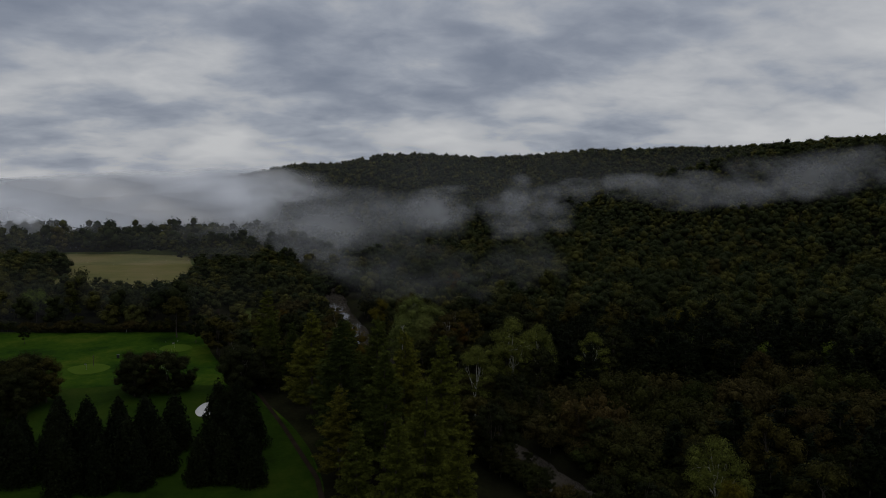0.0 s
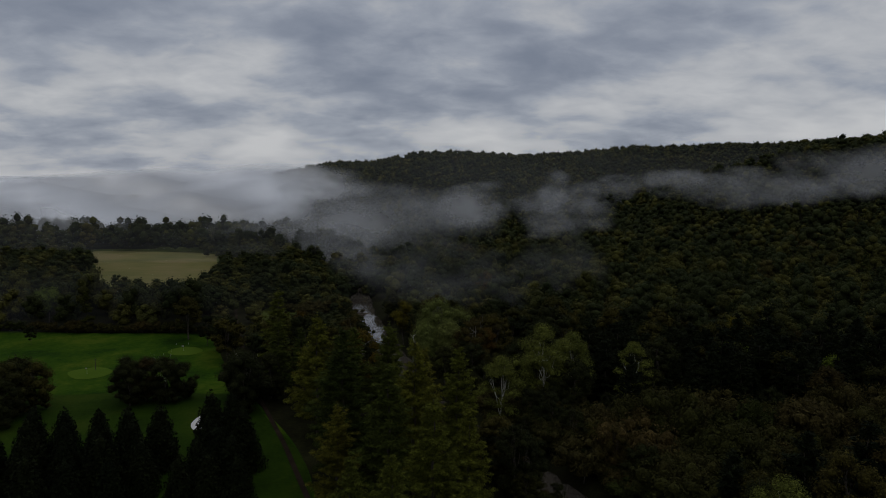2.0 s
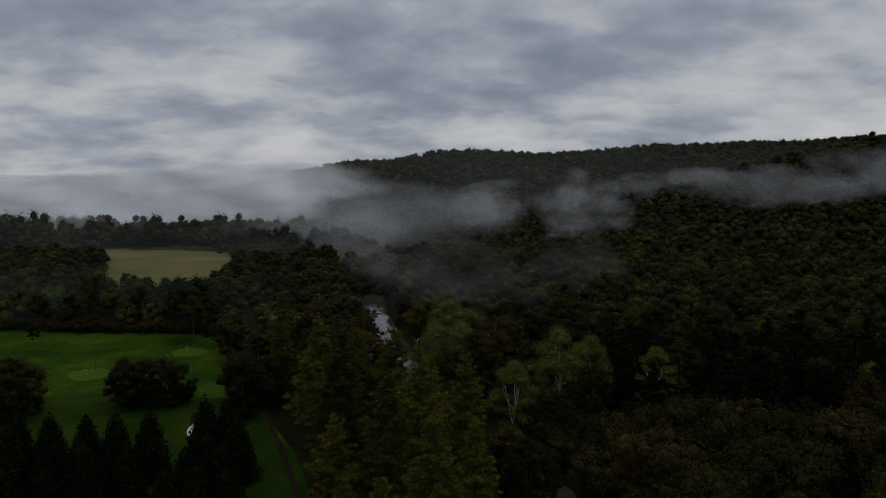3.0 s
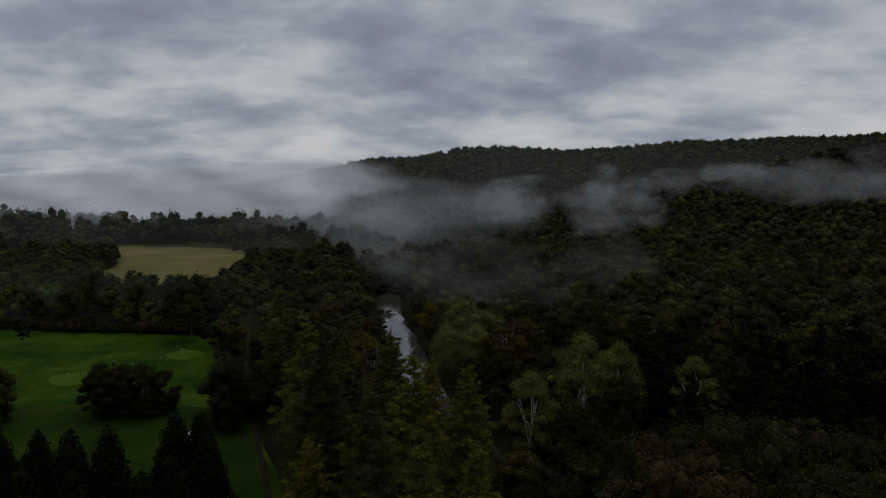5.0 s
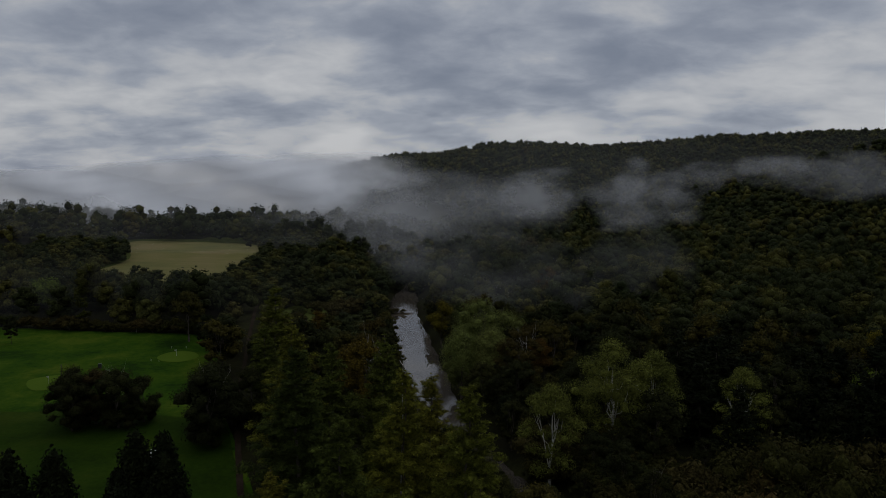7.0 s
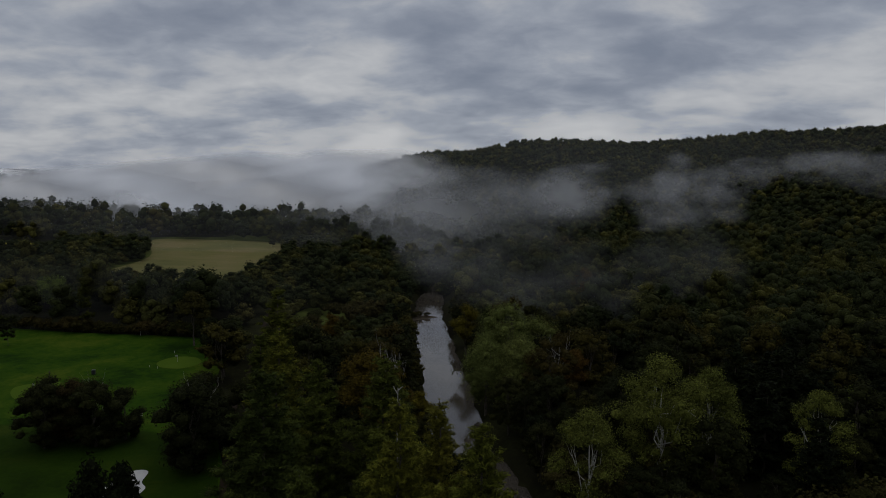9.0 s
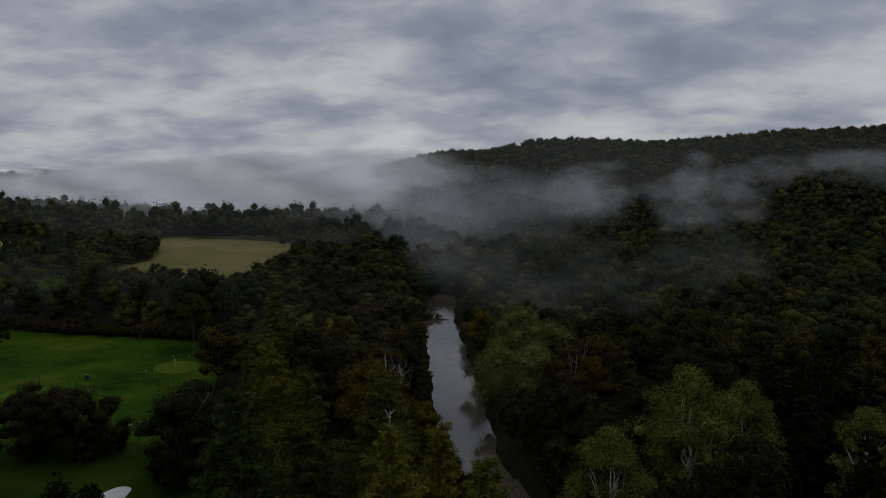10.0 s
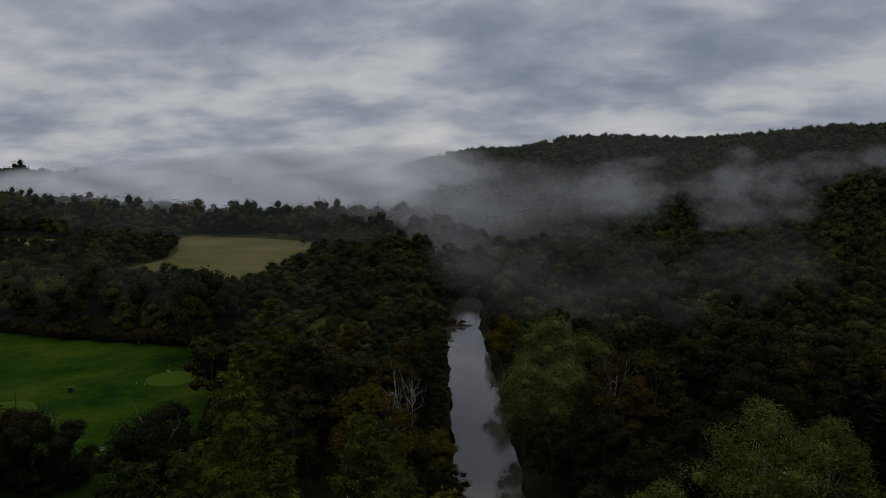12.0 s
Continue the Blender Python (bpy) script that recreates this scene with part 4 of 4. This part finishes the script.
def mist_bank(name, at, half, high, mat, label, lean=0.0):
    """A bank of mist: a veil that billows towards and away, at its middle, with half its width and height."""
    vs, qs = [], []
    cols, rows = 17, 9
    for i in range(cols):
        for k in range(rows):
            u, v = 2 * i / (cols - 1) - 1, 2 * k / (rows - 1) - 1
            vs.append((u, 0.03 * math.sin(u * 9 + v * 3) * half + 0.35 * high * v, v))
    for i in range(cols - 1):
        for k in range(rows - 1):
            b = i * rows + k
            qs.append((b, b + rows, b + rows + 1, b + 1))
    ob = new(name, mesh_from(name, vs, qs, [mat], True))
    ob.matrix_basis = pose(*at, 0, -lean, 0) @ Matrix.Diagonal((half, 1, high, 1))
    return tagged(ob, label, "mist", kind="stuff")


for i, (name, at, half, high, density, grain, torn, edge, lean, label) in enumerate((
        ("mist_bank", (-973, 2200, 40), 1800, 40, 0.97, 300, 0.25, 0.4, 0, "pale fog lying over the far plain"),
        ("mist_bank", (-390, 780, 42), 350, 40, 0.97, 90, 0.5, 0.8, 4.0, "thick white fog bank filling the far valley"),
        ("mist_bank", (-190, 900, 60), 150, 18, 0.5, 50, 0.7, 1.3, 2, "pale tongue of fog reaching towards the hill"),
        ("mist_bank", (-400, 690, 24), 190, 26, 0.32, 60, 0.9, 1.6, 3, "low ragged lobe under the fog bank"),
        ("mist_bank", (-240, 560, 22), 300, 36, 0.035, 60, 0.5, 1.4, 0, "thin haze over the woods beside the field"),
        ("mist_bank", (-190, 345, 16), 190, 26, 0.02, 60, 0.5, 1.4, 0, "thin haze before the trees behind the fairway"),
        ("mist_bank", (-75, 650, 37), 140, 42, 0.23, 60, 0.9, 1.5, 0, "grey mist drifting over the river woods"),
        ("mist_wisp", (-62, 560, 29), 46, 34, 0.16, 30, 0.9, 1.5, 0, "soft plume of mist rising from the river woods"),
        ("mist_wisp", (48, 636, 53), 44, 25, 0.30, 26, 0.9, 1.5, 6, "torn white wisp of mist over the woods"),
        ("mist_wisp", (16, 652, 41), 70, 26, 0.07, 36, 0.9, 1.5, 0, "thin mist below a white wisp"),
        ("mist_wisp", (142, 700, 48), 62, 28, 0.20, 30, 1.0, 1.5, 4, "torn white wisp of mist against the hill"),
        ("mist_wisp", (146, 760, 64), 22, 34, 0.17, 22, 0.9, 1.5, -12, "upright curl of mist against the hill"),
        ("mist_wisp", (253, 790, 78), 90, 17, 0.20, 30, 1.0, 1.4, 7, "narrow streak of mist along the spur"),
        ("mist_bank", (343, 720, 76), 130, 25, 0.19, 42, 1.0, 1.5, 0, "long band of mist clinging to the hillside"),
        ("mist_bank", (476, 680, 96), 145, 33, 0.22, 46, 1.0, 1.5, 5, "band of mist high on the wooded slope"),
        ("mist_wisp", (16, 360, 24), 50, 22, 0.07, 24, 1.0, 1.6, 0, "thin mist rising from the river trees"),
        ("mist_wisp", (88, 420, 24), 34, 26, 0.045, 22, 1.0, 1.6, 0, "faint wisp of mist between the trees"),
        ("mist_wisp", (-41, 470, 36), 24, 36, 0.10, 22, 1.0, 1.6, 8, "thin column of mist rising from the river"),
        ("mist_bank", (150, 980, 60), 800, 110, 0.04, 200, 0.3, 1.0, 0, "faint haze veiling the far ridge"))):
    mist_bank(name, at, half, high, mist_material(f"{name}_{i}", density, i + 1, grain, torn, edge, (0.7, 1, 1.3), density > 0.5), label, lean)
# ---- small things on the golf course ----
paint_white, tw = material("white_paint")
finish(tw, principled(tw, ramp(tw, noise_at(tw, 3.0), [(0.3, (0.34, 0.34, 0.33)), (0.7, (0.46, 0.46, 0.45))]), 0.5, 0.3))
dark_metal, td = material("dark_coated_metal")
finish(td, principled(td, ramp(td, noise_at(td, 4.0), [(0.3, (0.010, 0.011, 0.010)), (0.7, (0.022, 0.023, 0.021))]), 0.45, 0.4))
flag_cloth, tf = material("flag_cloth")
finish(tf, principled(tf, ramp(tf, noise_at(tf, 5.0), [(0.3, (0.34, 0.33, 0.30)), (0.7, (0.44, 0.43, 0.40))]), 0.8, 0.1))


def rod(bm, x, y, z0, z1, r0, r1, sides=8):
    tube(bm, [(x, y, z0), (x, y, (z0 + z1) / 2), (x, y, z1)], [r0, (r0 + r1) / 2, r1], sides)


def slab(bm, c, size, soft=0.03):
    """A box with softened edges."""
    made = bmesh.ops.create_cube(bm, size=1.0)["verts"]
    for v in made:
        v.co = Vector((v.co.x * size[0] + c[0], v.co.y * size[1] + c[1], v.co.z * size[2] + c[2]))
    edges = list({e for v in made for e in v.link_edges})
    bmesh.ops.bevel(bm, geom=edges, offset=soft, segments=2, affect="EDGES")


def golf_flag(x, y, turn):
    thing = new("golf_flag")
    bm = bmesh.new()
    rod(bm, 0, 0, -0.3, 2.4, 0.035, 0.025)
    part("flagstick", bm, paint_white, thing)
    bm = bmesh.new()
    rows = []
    for i in range(7):
        u = i / 6
        sway = 0.08 * math.sin(u * 5)
        rows.append([bm.verts.new((0.03 + 0.75 * u, sway, 2.36 - 0.06 * u)), bm.verts.new((0.03 + 0.75 * u, sway + 0.02, 1.88 + 0.03 * u))])
    for p, q in zip(rows, rows[1:]):
        bm.faces.new((p[0], p[1], q[1], q[0]))
    bmesh.ops.solidify(bm, geom=bm.faces[:], thickness=0.01)
    part("flag", bm, flag_cloth, thing, "pale cloth flag")
    thing.matrix_basis = pose(x, y, float(land(x, y)) + 0.24, 0, 0, turn)
    return tagged(thing, "golf flag with a pale cloth on a putting green", "golf flag", "golf flags")


def marker_post(x, y, high):
    thing = new("marker_post")
    bm = bmesh.new()
    rod(bm, 0, 0, -0.3, high, 0.06, 0.05)
    part("post", bm, paint_white, thing)
    bm = bmesh.new()
    rod(bm, 0, 0, high, high + 0.1, 0.08, 0.04)
    part("cap", bm, paint_white, thing)
    thing.matrix_basis = pose(x, y, float(land(x, y)) + 0.1)
    return tagged(thing, "short white marker post standing on the fairway", "post", "marker posts")


def litter_bin(x, y):
    thing = new("litter_bin")
    bm = bmesh.new()
    slab(bm, (0, 0, 0.65), (1.0, 0.9, 1.2), 0.06)
    part("body", bm, dark_metal, thing)
    bm = bmesh.new()
    slab(bm, (0, 0, 1.33), (1.12, 1.02, 0.14), 0.05)
    part("lid", bm, dark_metal, thing)
    for sx in (-0.38, 0.38):
        for sy in (-0.33, 0.33):
            bm = bmesh.new()
            rod(bm, sx, sy, -0.25, 0.08, 0.05, 0.05)
            part("leg", bm, dark_metal, thing)
    thing.matrix_basis = pose(x, y, float(land(x, y)) + 0.16, 0, 0, 20)
    return tagged(thing, "dark metal litter bin standing on the fairway", "bin")


def bench(x, y, turn):
    thing = new("bench")
    for k in range(3):
        bm = bmesh.new()
        slab(bm, (0, -0.2 + 0.2 * k, 0.46), (1.8, 0.16, 0.05), 0.015)
        part("seat_slat", bm, bark_grey, thing)
    for k in range(2):
        bm = bmesh.new()
        slab(bm, (0, 0.30, 0.66 + 0.2 * k), (1.8, 0.05, 0.15), 0.015)
        part("back_slat", bm, bark_grey, thing)
    for sx in (-0.75, 0.75):
        for sy, top in ((-0.25, 0.44), (0.27, 0.95)):
            bm = bmesh.new()
            slab(bm, (sx, sy, top / 2 - 0.1), (0.08, 0.08, top + 0.2), 0.012)
            part("leg", bm, bark_dark, thing)
    thing.matrix_basis = pose(x, y, float(land(x, y)) + 0.14, 0, 0, turn)
    return tagged(thing, "weathered grey wooden bench on the fairway", "bench")


def wooden_pole(x, y, high):
    thing = new("wooden_pole")
    bm = bmesh.new()
    rod(bm, 0, 0, -0.4, high, 0.13, 0.09)
    part("pole", bm, bark_dark, thing)
    bm = bmesh.new()
    slab(bm, (0, 0, high - 0.5), (0.9, 0.08, 0.10), 0.02)
    part("crossbar", bm, bark_dark, thing)
    thing.matrix_basis = pose(x, y, float(land(x, y)) + 0.1)
    return tagged(thing, "dark thin wooden pole rising from the fairway", "pole")


golf_flag(-94.9, 304.6, 200)
golf_flag(-117.4, 268.5, 170)
for x, y, high in ((-100.5, 297.5, 0.7), (-97.3, 296.8, 0.6), (-101.8, 314.8, 0.7), (-96.9, 316.1, 0.7)):
    marker_post(x, y, high)
litter_bin(-112.5, 287)
bench(-77.5, 255, 35)
wooden_pole(-117, 274, 4.6)
marker_post(-127, 335, 1.8)
